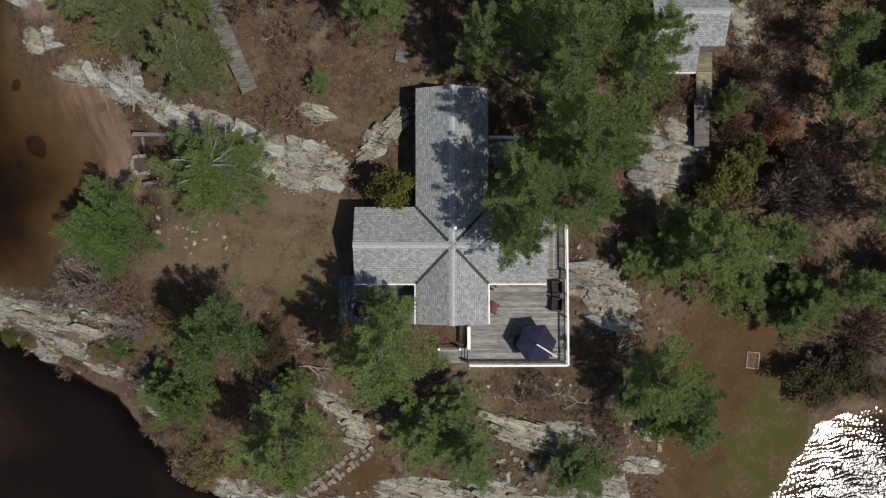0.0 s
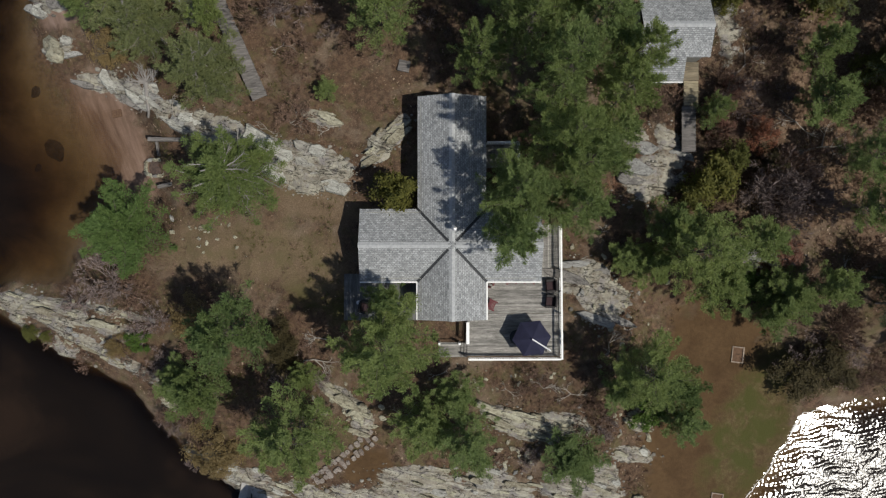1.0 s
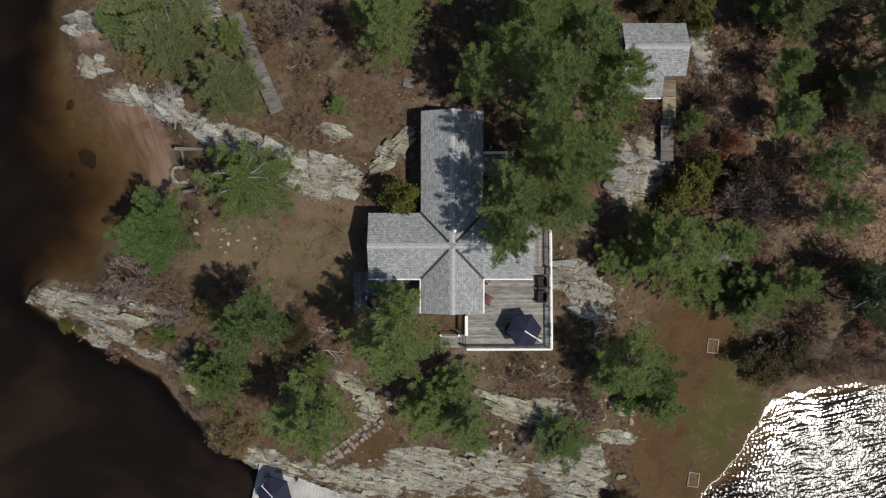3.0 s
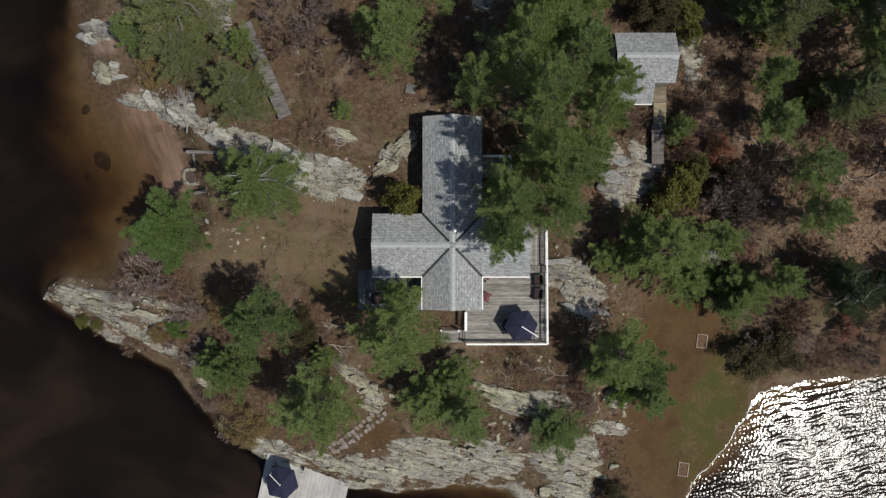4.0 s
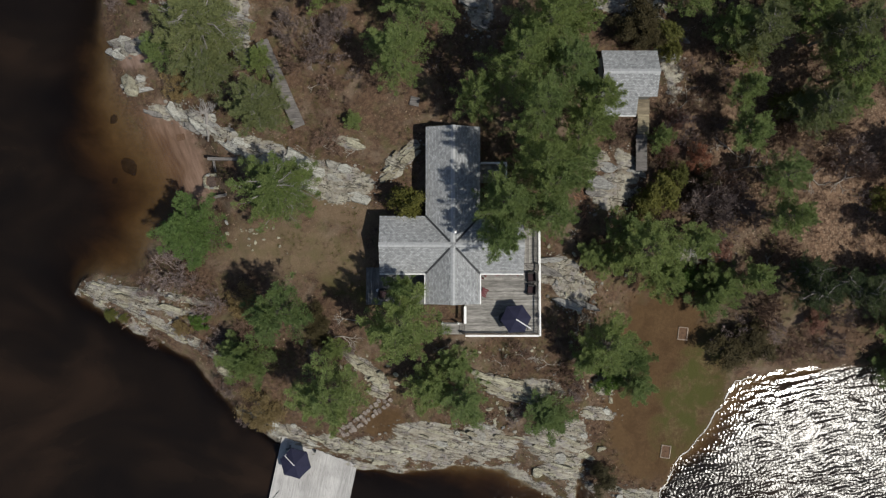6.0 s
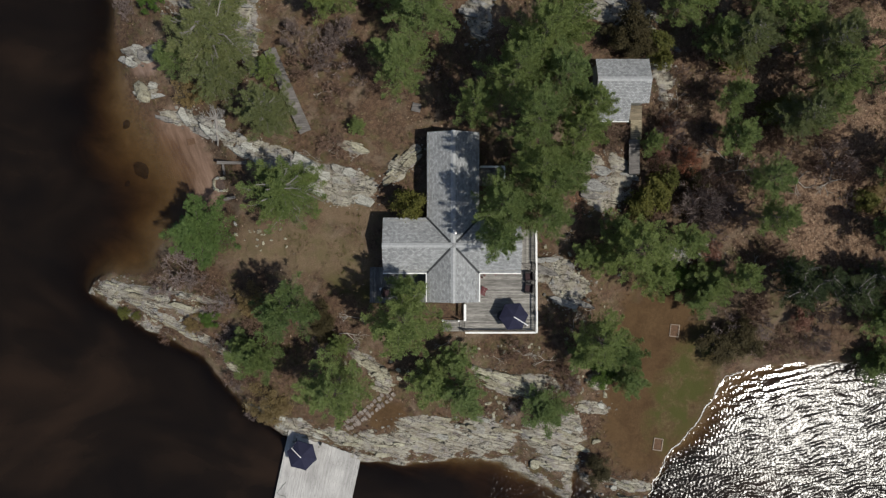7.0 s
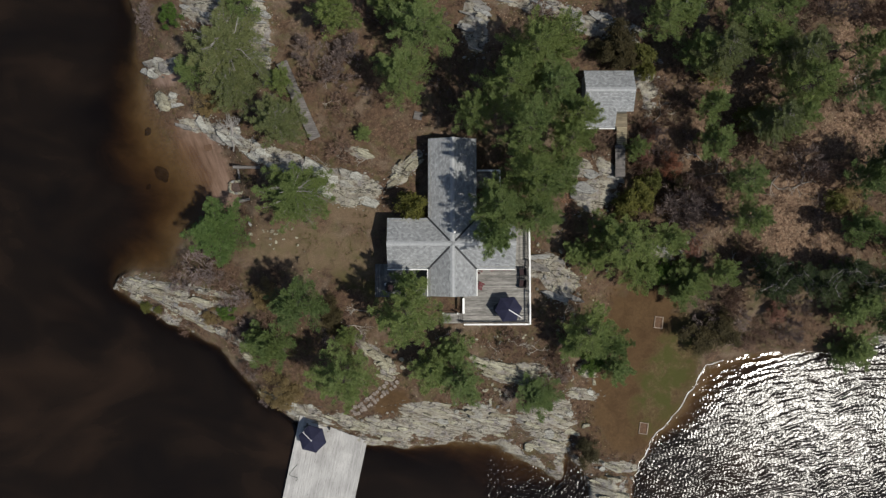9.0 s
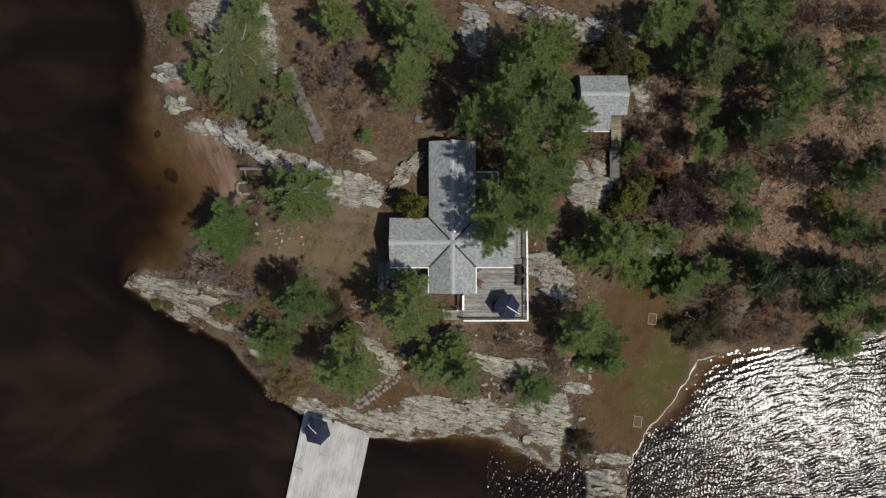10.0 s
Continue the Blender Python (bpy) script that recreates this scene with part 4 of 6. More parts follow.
PINES_GROVE = [(7.8, 18.3, 14, 4.2), (5.3, 14.4, 15, 3.6), (9.2, 14.7, 13, 3.8), (11.6, 12.6, 12, 2.8), (1.6, 12.9, 10, 2.5), (7.4, 10.3, 16, 3.6), (11.4, 9.7, 11.5, 2.8), (7.1, 7.0, 16, 3.4), (10.7, 7.3, 11, 2.8), (8.5, 4.4, 14, 3.1), (4.7, 3.6, 12, 3.5), (4.5, 1.0, 11, 2.4), (8.8, 2.1, 11, 2.5), (9.8, 19.8, 12, 2.7), (6.6, 17.3, 12, 2.2)]
PINES_POINT = [(-15.7, -5.8, 9.5, 3.6), (-19.3, -11.2, 5, 2.4), (-11.0, -13.6, 9, 3.7), (-11.1, -9.9, 3.5, 1.2), (-4.3, -7.0, 11, 4.0), (-4.9, -3.9, 9, 1.6), (-2.2, -13.4, 5.5, 2.4), (0.8, -14.3, 6.5, 2.9), (0.3, -11.1, 4.5, 1.8), (-21.1, -10.1, 3.5, 1.8)]
PINES_DECK = [(13.9, -9.4, 9, 3.2), (16.9, -11.0, 7, 2.0), (12.5, -10.8, 4, 1.7), (9.2, -16.6, 3.4, 2.4), (17.6, -13.3, 5, 1.9), (18.0, -0.7, 9, 3.6), (15.8, 1.4, 6, 1.9), (19.7, -3.0, 7, 2.2), (13.1, -1.0, 3, 1.6), (15.0, -1.6, 4, 1.8)]
PINES_EAST = [(25.9, -3.8, 4.5, 2.6), (24.7, -4.8, 4, 2.2), (30.4, 6.2, 7, 2.5), (30.6, 2.9, 8, 2.1), (26.8, 14.2, 6, 1.8), (27.2, 11.0, 6, 2.2), (28.4, -3.0, 5, 1.8), (23.1, 0.2, 6, 2.1)]
PINES_NORTHEAST = [(19.1, 9.9, 4.5, 1.2), (21.1, 22.5, 8, 2.7), (26.8, 18.9, 9, 3.0), (29.3, 22.6, 9, 2.8), (33.8, 19.0, 10, 3.1), (35.1, 15.6, 10, 3.0), (32.5, 12.5, 8, 2.7), (34.6, 12.5, 8, 2.5), (24.9, 19.6, 7, 2.1), (31.3, 20.2, 8, 2.3), (23.4, 23.9, 7, 2.3), (33.6, 23.9, 7, 2.1)]
PINES_FAR_EAST = [(42.1, 16.1, 9, 3.0), (43.3, 6.9, 6, 2.2), (46.8, -8.2, 5, 1.9), (42.6, 1.3, 6, 2.0), (43.5, -12.2, 4, 1.9)]
PINES_FAR_PALE = [(42.3, 19.6, 7, 2.0), (42.9, -7.6, 4, 1.9), (44.7, -11.6, 4, 2.3), (46.2, 0.5, 7, 2.3), (43.6, -6.0, 5, 2.2)]
PINES_GLOOMY = [(33.4, -4.5, 7, 2.5), (33.0, -2.5, 6, 2.1), (38.4, -4.3, 6.5, 2.6), (36.4, -3.4, 5.5, 2.1), (44.4, -4.0, 7, 2.6), (44.8, 8.7, 8, 2.7), (41.6, -2.9, 6, 2.2)]
BARE_PURPLE = [(25.2, 5.2, 5.5, 3.4), (24.4, 2.8, 5, 3.2), (27.0, 4.2, 4.5, 3.0), (-27.3, -2.8, 3, 3.8), (-12.7, 18.7, 4.5, 3.6), (24.1, 3.9, 5, 4.0), (37.9, 8.5, 4, 3.5), (28.4, -9.5, 3, 3.2), (25.6, 1.8, 4, 2.5), (-15.5, 20.3, 4, 2.7)]
BARE_BROWN = [(-22.6, -13.7, 2, 1.8), (-23.5, -11.7, 1.6, 1.5), (-24.7, -10.3, 1.2, 1.3), (11.7, -13.3, 1.8, 1.9), (-21.1, -13.4, 2.5, 2.0), (6.3, -10.7, 2, 2.3), (-11.9, 10.0, 1.5, 2.5), (16.0, 10.8, 2.5, 2.5), (20.9, 12.0, 3, 2.5), (10.0, -14.2, 2, 1.6), (-8.8, 24.4, 4, 2.4), (9.6, 24.3, 4, 2.4), (37.4, 24.1, 4, 3.0), (44.5, 23.8, 4, 3.0), (31.2, 10.3, 3.5, 2.8), (-11.8, 15.2, 2, 2.5)]
BARE_EAST = [(23.1, 13.0, 4, 2.4), (23.4, 9.2, 3, 2.2), (34.1, -10.5, 2, 2.3), (37.5, -9.6, 3, 2.5), (40.8, -4.5, 3, 2.5), (36.1, -2.6, 3, 2.2), (26.9, 6.1, 4, 2.2), (44.9, 13.4, 3, 2.5), (-33.9, 24.7, 2.5, 2.6), (30.9, -5.7, 3, 2.3), (35.5, 8.0, 3, 2.2)]
BARE_LOW = [(32, -8.5, 1.2, 2.0), (34.5, -9.0, 1.2, 2.0), (31, -10.6, 0.9, 1.9), (36.3, -10.3, 1.0, 2.1), (33.2, -11.2, 0.8, 1.7), (38.5, -11, 0.9, 1.8), (30.6, -7.2, 1.4, 1.9), (-32.6, -7.5, 1, 1.4), (-29.8, -9.4, 1.2, 1.7), (-26.1, -8.3, 1.4, 1.9), (-23.4, -6.0, 1.8, 2.3), (-22.8, -9.3, 1.6, 1.9), (-20.3, -8.2, 1.6, 1.8), (-22.3, -14.2, 1.8, 1.9), (-20.8, -17.6, 1.2, 1.3), (-25.4, -4.1, 1.8, 2.5), (-30.5, -4.5, 1.2, 1.8), (10.7, -12.2, 1.6, 1.8), (6.4, -16.7, 0.9, 1.7), (12.1, -14.3, 1.2, 1.7), (-10.2, -10.5, 1, 1.5), (3.2, -16.7, 0.8, 1.5), (-13.3, -10.1, 1.2, 1.6), (-11.4, -8.2, 0.8, 1.6)]
BARE_WOOD = [(21.2, 10.8, 5, 2.7), (24.8, 6.0, 5.5, 2.9), (28.1, 3.0, 5, 2.4), (32.6, 10.8, 5, 3.0), (36.2, 10.8, 5, 2.8), (38.9, 7.2, 5, 2.8), (44.7, 0.5, 5, 2.8), (41.3, -2.5, 4.5, 2.7), (45.5, 23.9, 5, 2.6), (40.7, 24.5, 5, 2.6), (32.1, -0.7, 4, 2.5), (30.6, -6.9, 4, 2.7), (37.4, -6.9, 4, 2.5), (43.0, -3.2, 5, 2.7), (20.2, 7.9, 4, 2.2), (-14.6, 17.6, 4.5, 3.0), (-10.9, 20.5, 4.5, 2.8)]
LEAFY_OLIVE = [(-34.4, -7.0, 0.8, 0.9), (-32.8, -7.3, 0.7, 0.7), (18.2, 3.8, 2.5, 1.6), (21.1, 6.4, 3, 1.7), (20.2, 19.6, 2, 1.8), (-4.1, 4.0, 5.2, 2.3), (26.9, 19.0, 4, 2.7), (19.7, 5.2, 3.5, 2.5), (20.4, 17.9, 2.5, 1.3), (41.4, 4.4, 2, 1.5), (31.9, 13.4, 3, 2.1)]
LEAFY_GOLD = [(-26.6, 15.5, 2, 1.9), (-18.9, -16.4, 1.8, 2.7), (-20.1, -5.6, 2.5, 1.9), (-26.4, -8.0, 1.2, 1.3), (43.4, 4.5, 1.3, 2.3)]
# the two bushes near (-13, -8) are added to stand in for a dark shadow
LEAFY_DARK = [(-13.3, -7.3, 2.4, 2.1), (29.6, -9.6, 2.4, 2.6), (17.4, 20.7, 4, 2.8), (-12.9, -8.6, 1.8, 1.9), (28.0, -10.3, 2.6, 3.3), (15.2, -23.1, 2.2, 2.1), (23.9, 6.2, 2.5, 1.6), (18.0, 19.5, 2.5, 2.1), (15.9, 20.4, 2.5, 1.8)]
LEAFY_ORANGE = [(23.4, 8.0, 2.8, 1.2), (23.2, 9.0, 2.2, 0.9)]
LEAFY_RED = [(21.2, 11.6, 2.5, 1.2), (20.2, 10.2, 2.5, 1.3), (20.6, 9.0, 2.0, 1.0), (35.4, -7.4, 1.8, 1.5), (25.8, -0.7, 2, 1.4)]
LEAFY_GREEN = [(-30.2, 24.4, 2.5, 1.5), (-24.7, -7.4, 1.2, 1.2), (15.4, -13.5, 2, 1.7), (23.4, -2.9, 2, 1.9)]

def pines(label, seeds, mat, tall, wide, *rest):
    return [seed_tree("pine_tree", label, "pine tree", pine_meshes(s, mat, tall, wide, *rest), "pines") for s in seeds]


BIG_PINE = pines("tall white pine with feathery spreading boughs", (4, 5), M_PINE, 14, 4.3)
W_PINE = pines("white pine with feathery layered green needles", (1, 2, 3), M_PINE, 10, 3.3)
SMALL_PINE = pines("young pine with soft green needles", (7, 8), M_PINE, 6, 2.0)
PALE_PINE = pines("thin pale green pine with grey limbs showing", (11, 12), M_PINE_PALE, 9, 3.3, 0.15, 1.1, 0.2, M_GREYTWIG, 3, 0.3)
DENSE_PINE = pines("dense dark green pine with full boughs", (21, 22), M_SPRUCE, 8, 3.0, 0.1, 1.1, 0.22)
SMALL_DENSE = pines("small dense dark green pine", (23,), M_SPRUCE, 5, 1.9, 0.1, 1.1, 0.2)


def grow(places, seed, dense=False, pale=False):
    """Plant each place with a stock of about its size."""
    small, large = [p for p in places if p[3] < 2.5], [p for p in places if p[3] >= 2.5]
    plant(SMALL_DENSE if dense else SMALL_PINE, small, 5 if dense else 6, 1.9 if dense else 2.0, seed)
    if dense:
        plant(DENSE_PINE, large, 8, 3.0, seed + 50)
    elif pale:
        plant(PALE_PINE, large, 9, 3.3, seed + 50)
    else:
        plant(W_PINE, large, 10, 3.3, seed + 50)


plant(pines("full rounded pine with fresh green needles", (25,), M_FRESH, 8, 3.0, 0.1, 1.2, 0.15), PINES_BEACH[:1], 8, 3.0, 55)
plant(pines("broad green pine with grey limbs showing", (13,), M_SPRUCE, 9, 3.3, 0.15, 1.1, 0.2, M_GREYTWIG, 3, 0.22), PINES_BEACH[1:2], 9, 3.3, 56)
grow(PINES_BEACH[2:], 6, pale=True)
grow(PINES_NORTH, 7)
plant(BIG_PINE, [p for p in PINES_GROVE if p[3] > 2.9], 14, 4.5, 8)
grow([p for p in PINES_GROVE if p[3] <= 2.9], 16)
grow(PINES_POINT[:2], 9, dense=True)
grow(PINES_POINT[2:], 10)
grow(PINES_DECK[:1] + PINES_DECK[2:3] + PINES_DECK[4:], 11)
grow(PINES_DECK[1:2] + PINES_DECK[3:4], 15, dense=True)
grow(PINES_EAST[:2], 20, dense=True)
grow(PINES_EAST[2:4], 12)
grow(PINES_EAST[4:], 17, pale=True)
grow(PINES_NORTHEAST[::2], 13, pale=True)
grow(PINES_NORTHEAST[1::2], 18)
grow(PINES_FAR_EAST, 14, dense=True)
grow(PINES_FAR_PALE, 19, pale=True)
plant(pines("dark blackish-green pine with open boughs", (27,), M_GLOOM, 8, 3.0, 0.12, 1.1, 0.2, M_GREYTWIG, 2, 0.3), PINES_GLOOMY, 8, 3.0, 61)
PURPLE = [seed_tree("bare_shrub", "leafless purplish-grey twiggy shrub over leaf litter", "shrub", bare_meshes(s, M_TWIG_PURPLE, 8, 5), "bare shrubs") for s in (31, 32)]
BROWN = [seed_tree("bare_shrub", "leafless reddish-brown twiggy shrub over leaf litter", "shrub", bare_meshes(s, M_TWIG_BROWN, 8, 5), "bare shrubs") for s in (33, 34)]
plant(PURPLE, BARE_PURPLE, 3, 2.6, 21)
plant(BROWN, BARE_BROWN, 3, 2.6, 22)
plant(PURPLE + BROWN, BARE_EAST, 3, 2.6, 23)
plant(PURPLE + BROWN, BARE_LOW, 3, 2.6, 29)
plant(PURPLE + BROWN, BARE_WOOD, 3, 2.6, 28)
plant([seed_tree("bush", "yellow-olive leafy bush with uneven crown", "bush", leafy_meshes(41, M_OLIVE), "bushes")], LEAFY_OLIVE, 3, 2, 24)
plant([seed_tree("bush", "dark brownish-olive dense rounded leafy bush", "bush", leafy_meshes(45, M_DARKLEAF, 6500, 0.6), "bushes")], LEAFY_DARK, 3, 2, 31)
plant([seed_tree("bush", "golden-brown leafy bush with uneven crown", "bush", leafy_meshes(42, M_GOLD, 4200, 0.65), "bushes")], LEAFY_GOLD, 3, 2, 25)
plant([seed_tree("bush", "rust-red leafy bush with uneven crown", "bush", leafy_meshes(43, M_RED, 3400, 0.75), "bushes")], LEAFY_RED, 3, 2, 26)
plant([seed_tree("bush", "orange-red autumn bush with thin crown", "bush", leafy_meshes(46, M_ORANGE, 2400, 0.75), "bushes")], LEAFY_ORANGE, 3, 2, 32)
plant([seed_tree("bush", "fresh green leafy bush with uneven crown", "bush", leafy_meshes(44, M_BRIGHT), "bushes")], LEAFY_GREEN, 3, 2, 27)


# brown thicket under the eastern and northern trees
THICKET = [seed_tree("thicket_shrub", "small leafless brown shrub in a thicket", "shrub", bare_meshes(s, m, 6, 4), "thicket shrubs") for s, m in ((51, M_TWIG_BROWN), (52, M_TWIG_PURPLE), (53, M_TWIG_BROWN))]
rng = random.Random(321)
spots = []
while len(spots) < 180:
    x, y = rng.uniform(19, 55), rng.uniform(-9, 29)
    if rng.random() < 0.5:
        x, y = rng.uniform(20, 37), rng.uniform(3, 24)
    elif rng.random() < 0.3:
        x, y = rng.uniform(-14, 2), rng.uniform(13, 29)
    if ground_at(x, y) < 0.9 or (x < 28 and y < -3) or (-18 < x < -14.5):
        continue
    h = rng.uniform(0.9, 2.4)
    spots.append((x, y, h, h * rng.uniform(0.55, 0.8)))
plant(THICKET, spots, 3, 2.6, 30)
for ob, m in FIRST.values():
    ob.matrix_basis = m

# ---- dock ----
def board_mesh(length, width, thick, mat, name="board"):
    s = Soup()
    s.box(-length / 2, length / 2, -width / 2, width / 2, -thick, 0)
    return s.mesh(name, mat)


def build_dock():
    at = pose(-17.09, -19.31, 0.52, 0, 0, math.degrees(math.atan2(-0.21, 0.977)))
    dock = thing("dock", "wide bleached plank dock running into the lake", "dock", at)
    s = Soup()
    s.box(-0.066, 0.066, -13.5, 0, -0.036, 0)
    me = s.mesh("board", M_DOCK)
    n = 57
    for i in range(n):
        u = (i + 0.5) * 8.0 / n
        ob = part("board", me, dock)
        ob.matrix_basis = pose(u, -0.158 * u + random.uniform(-0.05, 0.05), random.uniform(-0.004, 0.004), 0, 0, random.uniform(-0.05, 0.05))
    for k in range(6):
        s = Soup()
        y = -0.8 - 2.3 * k
        s.prism([(0.05, y - 0.08), (7.95, y - 1.34), (7.95, y - 1.18), (0.05, y + 0.08)], -0.24, -0.045)
        part("joist", s.mesh("joist", M_DECK_DARK), dock)
        for u in (0.3, 7.7):
            s = Soup()
            s.rod((u, y - 0.158 * u - 0.15, -5.0 if k > 1 else -2.0), (u, y - 0.158 * u - 0.15, -0.05), 0.12, 0.11, 10)
            part("pile", s.mesh("pile", M_DECK_DARK), dock)


build_dock()


def cable(name, label, category, pts, r, mat):
    cu = bpy.data.curves.new(name, "CURVE")
    cu.dimensions, cu.bevel_depth, cu.bevel_resolution = "3D", r, 2
    sp = cu.splines.new("POLY")
    sp.points.add(len(pts) - 1)
    for p, q in zip(sp.points, pts):
        p.co = (*q, 1)
    ob = new(name, cu)
    me = bpy.data.meshes.new_from_object(ob)
    bpy.data.objects.remove(ob)
    me.materials.clear()
    me.materials.append(mat)
    return tagged(new(name, me), label, category)


M_ROPE = plain("dark_green_rope", (0.07, 0.09, 0.08), 0.9)
cable("mooring_rope", "dark mooring rope lying slack on the dock", "rope",
      [(-17.42, -24.83, 0.55), (-17.9, -25.4, 0.55), (-18.33, -25.95, 0.55), (-18.1, -26.15, 0.55), (-17.4, -26.32, 0.55), (-17.45, -26.55, 0.55), (-17.6, -26.75, 0.55)], 0.03, M_ROPE)
s = Soup()
s.rod((0, 0, -0.02), (0, 0, 0.32), 0.1, 0.09, 12)
s.rod((0, 0, 0.32), (0, 0, 0.38), 0.14, 0.12, 12)
bollard = tagged(new("bollard", s.mesh("bollard", M_FLASH)), "short dark mooring bollard on the dock", "bollard")
bollard.matrix_basis = pose(-13.75, -20.75, 0.52)


# ---- umbrellas ----
def umbrella(label, x, y, floor, top, phase, arm_to, r=1.47, girth=0.05):
    """A cantilever umbrella: six-sided canopy with ribs, hung from a white arm over its crown."""
    um = thing("cantilever_umbrella", label, "umbrella", pose(x, y, floor), "navy umbrellas")
    h = top - floor
    rim = [(r * math.cos(radians(phase + 60 * i)), r * math.sin(radians(phase + 60 * i))) for i in range(6)]
    s = Soup()
    s.v += [Vector((0, 0, h))]
    for t, z in ((0.35, h - 0.13), (0.7, h - 0.29), (1.0, h - 0.46)):
        for i in range(6):
            a, b = Vector((*rim[i], 0)), Vector((*rim[(i + 1) % 6], 0))
            for k in range(3):
                p = a.lerp(b, k / 3) * t
                sag = 0.05 * t * (0 if k == 0 else 1)
                p = p * (1 - 0.35 * sag)
                s.v.append(Vector((p.x, p.y, z - sag * 0.5)))
    for i in range(18):
        s.f.append((0, 1 + i, 1 + (i + 1) % 18))
        for ring in (0, 1):
            a = 1 + 18 * ring
            s.f.append((a + i, a + 18 + i, a + 18 + (i + 1) % 18, a + (i + 1) % 18))
    k = len(s.v)
    for i in range(18):
        s.v.append(s.v[37 + i] - Vector((0, 0, 0.12)))
    s.f += [(37 + i, k + i, k + (i + 1) % 18, 37 + (i + 1) % 18) for i in range(18)]
    canopy = part("canopy", s.mesh("canopy", M_NAVY), um, "navy blue canvas canopy")
    for i in range(6):
        q = Soup()
        q.rod((0, 0, h - 0.04), (rim[i][0] * 0.98, rim[i][1] * 0.98, h - 0.5), 0.012, 0.01, 5)
        part("rib", q.mesh("rib", M_ALU), canopy)
    ax, ay = arm_to[0] - x, arm_to[1] - y
    q = Soup()
    q.rod((0, 0, h + 0.12), (ax, ay, h + 0.02), girth, girth, 8)
    part("arm", q.mesh("arm", M_ALU), um, "white overhead arm")
    q = Soup()
    q.rod((0, 0, h - 0.02), (0, 0, h + 0.16), 0.05, 0.05, 10)
    part("hub", q.mesh("hub", M_ALU), um)
    q = Soup()
    q.rod((ax, ay, 0.05), (ax, ay, h + 0.05), 0.04, 0.04, 10)
    part("mast", q.mesh("mast", M_ALU), um)
    q = Soup()
    q.box(ax - 0.4, ax + 0.4, ay - 0.05, ay + 0.05, 0, 0.06)
    q.box(ax - 0.05, ax + 0.05, ay - 0.4, ay + 0.4, 0, 0.06)
    part("foot", q.mesh("foot", M_FLASH), um)


umbrella("open navy six-sided umbrella on the deck", 5.98, -6.98, FLOOR, 5.15, 5, (7.31, -7.82))
umbrella("open navy six-sided umbrella on the dock", -15.38, -21.5, 0.52, 2.65, -15, (-16.3, -20.6), r=1.58, girth=0.034)


# ---- deck furniture ----
M_RED_CHAIR = plain("dark_red_chair_paint", (0.115, 0.026, 0.03), 0.55)
M_DARK_WICKER = plain("dark_wicker", (0.03, 0.027, 0.027), 0.8, 0, 0.3, 30)
M_CUSHION = plain("dark_maroon_cushion", (0.034, 0.02, 0.022), 0.9)


def box_part(name, parent, x0, x1, y0, y1, z0, z1, mat, label="", bevel=0.01, tilt=None):
    s = Soup()
    s.box(x0, x1, y0, y1, z0, z1)
    ob = part(name, bevelled(s.mesh(name, mat), bevel), parent, label)
    if tilt is not None:
        ob.matrix_basis = tilt
    return ob


def deck_chair():
    """A slatted wooden chair facing -y."""
    ch = thing("deck_chair", "dark red slatted wooden chair on the deck", "chair", group="red deck chairs")
    for i in range(5):
        box_part("seat_slat", ch, -0.27, 0.27, -0.28 + 0.11 * i, -0.19 + 0.11 * i, 0.38 - 0.015 * i, 0.4 - 0.015 * i, M_RED_CHAIR, bevel=0.004)
    for i in range(5):
        box_part("back_slat", ch, -0.26 + 0.105 * i, -0.165 + 0.105 * i, 0.24, 0.262, 0.34, 0.95 + 0.05 * math.sin(i * 0.78), M_RED_CHAIR, bevel=0.004, tilt=pose(0, 0.09, 0.02, -14))
    for sx in (-1, 1):
        box_part("armrest", ch, sx * 0.34 - 0.06, sx * 0.34 + 0.06, -0.36, 0.34, 0.58, 0.605, M_RED_CHAIR)
        for py in (-0.28, 0.24):
            box_part("leg", ch, sx * 0.32 - 0.03, sx * 0.32 + 0.03, py - 0.03, py + 0.03, 0, 0.58, M_RED_CHAIR, bevel=0.005)
    return ch


red = deck_chair()
red.matrix_basis = pose(3.05, -4.55, FLOOR, 0, 0, 65)
for x, y, a in ((2.95, -2.66, 160), (4.55, -2.62, 5), (5.95, -2.6, -4)):
    copy_thing(red, pose(x, y, FLOOR, 0, 0, a))


def armchair():
    ch = thing("armchair", "dark wicker armchair with maroon cushion by the railing", "armchair", group="wicker armchairs")
    box_part("base", ch, -0.38, 0.38, -0.36, 0.36, 0.05, 0.36, M_DARK_WICKER, bevel=0.04)
    box_part("backrest", ch, -0.4, 0.4, 0.3, 0.46, 0.05, 0.86, M_DARK_WICKER, bevel=0.05)
    for sx in (-1, 1):
        box_part("armrest", ch, sx * 0.42 - 0.09, sx * 0.42 + 0.09, -0.38, 0.34, 0.05, 0.6, M_DARK_WICKER, bevel=0.04)
    box_part("seat_cushion", ch, -0.31, 0.31, -0.36, 0.28, 0.36, 0.47, M_CUSHION, "maroon seat cushion", 0.04)
    for sx in (-1, 1):
        for sy in (-1, 1):
            box_part("foot", ch, sx * 0.36 - 0.03, sx * 0.36 + 0.03, sy * 0.3 - 0.03, sy * 0.3 + 0.03, 0, 0.06, M_FLASH, bevel=0.004)
    return ch


wick = armchair()
wick.matrix_basis = pose(7.62, -3.1, FLOOR, 0, 0, -86)
copy_thing(wick, pose(7.6, -4.3, FLOOR, 0, 0, -95))
copy_thing(wick, pose(-6.7, -4.75, FLOOR - 0.15, 0, 0, 80))

table = thing("round_table", "dark round table in the umbrella's shade", "table", pose(5.0, -7.0, FLOOR))
s = Soup()
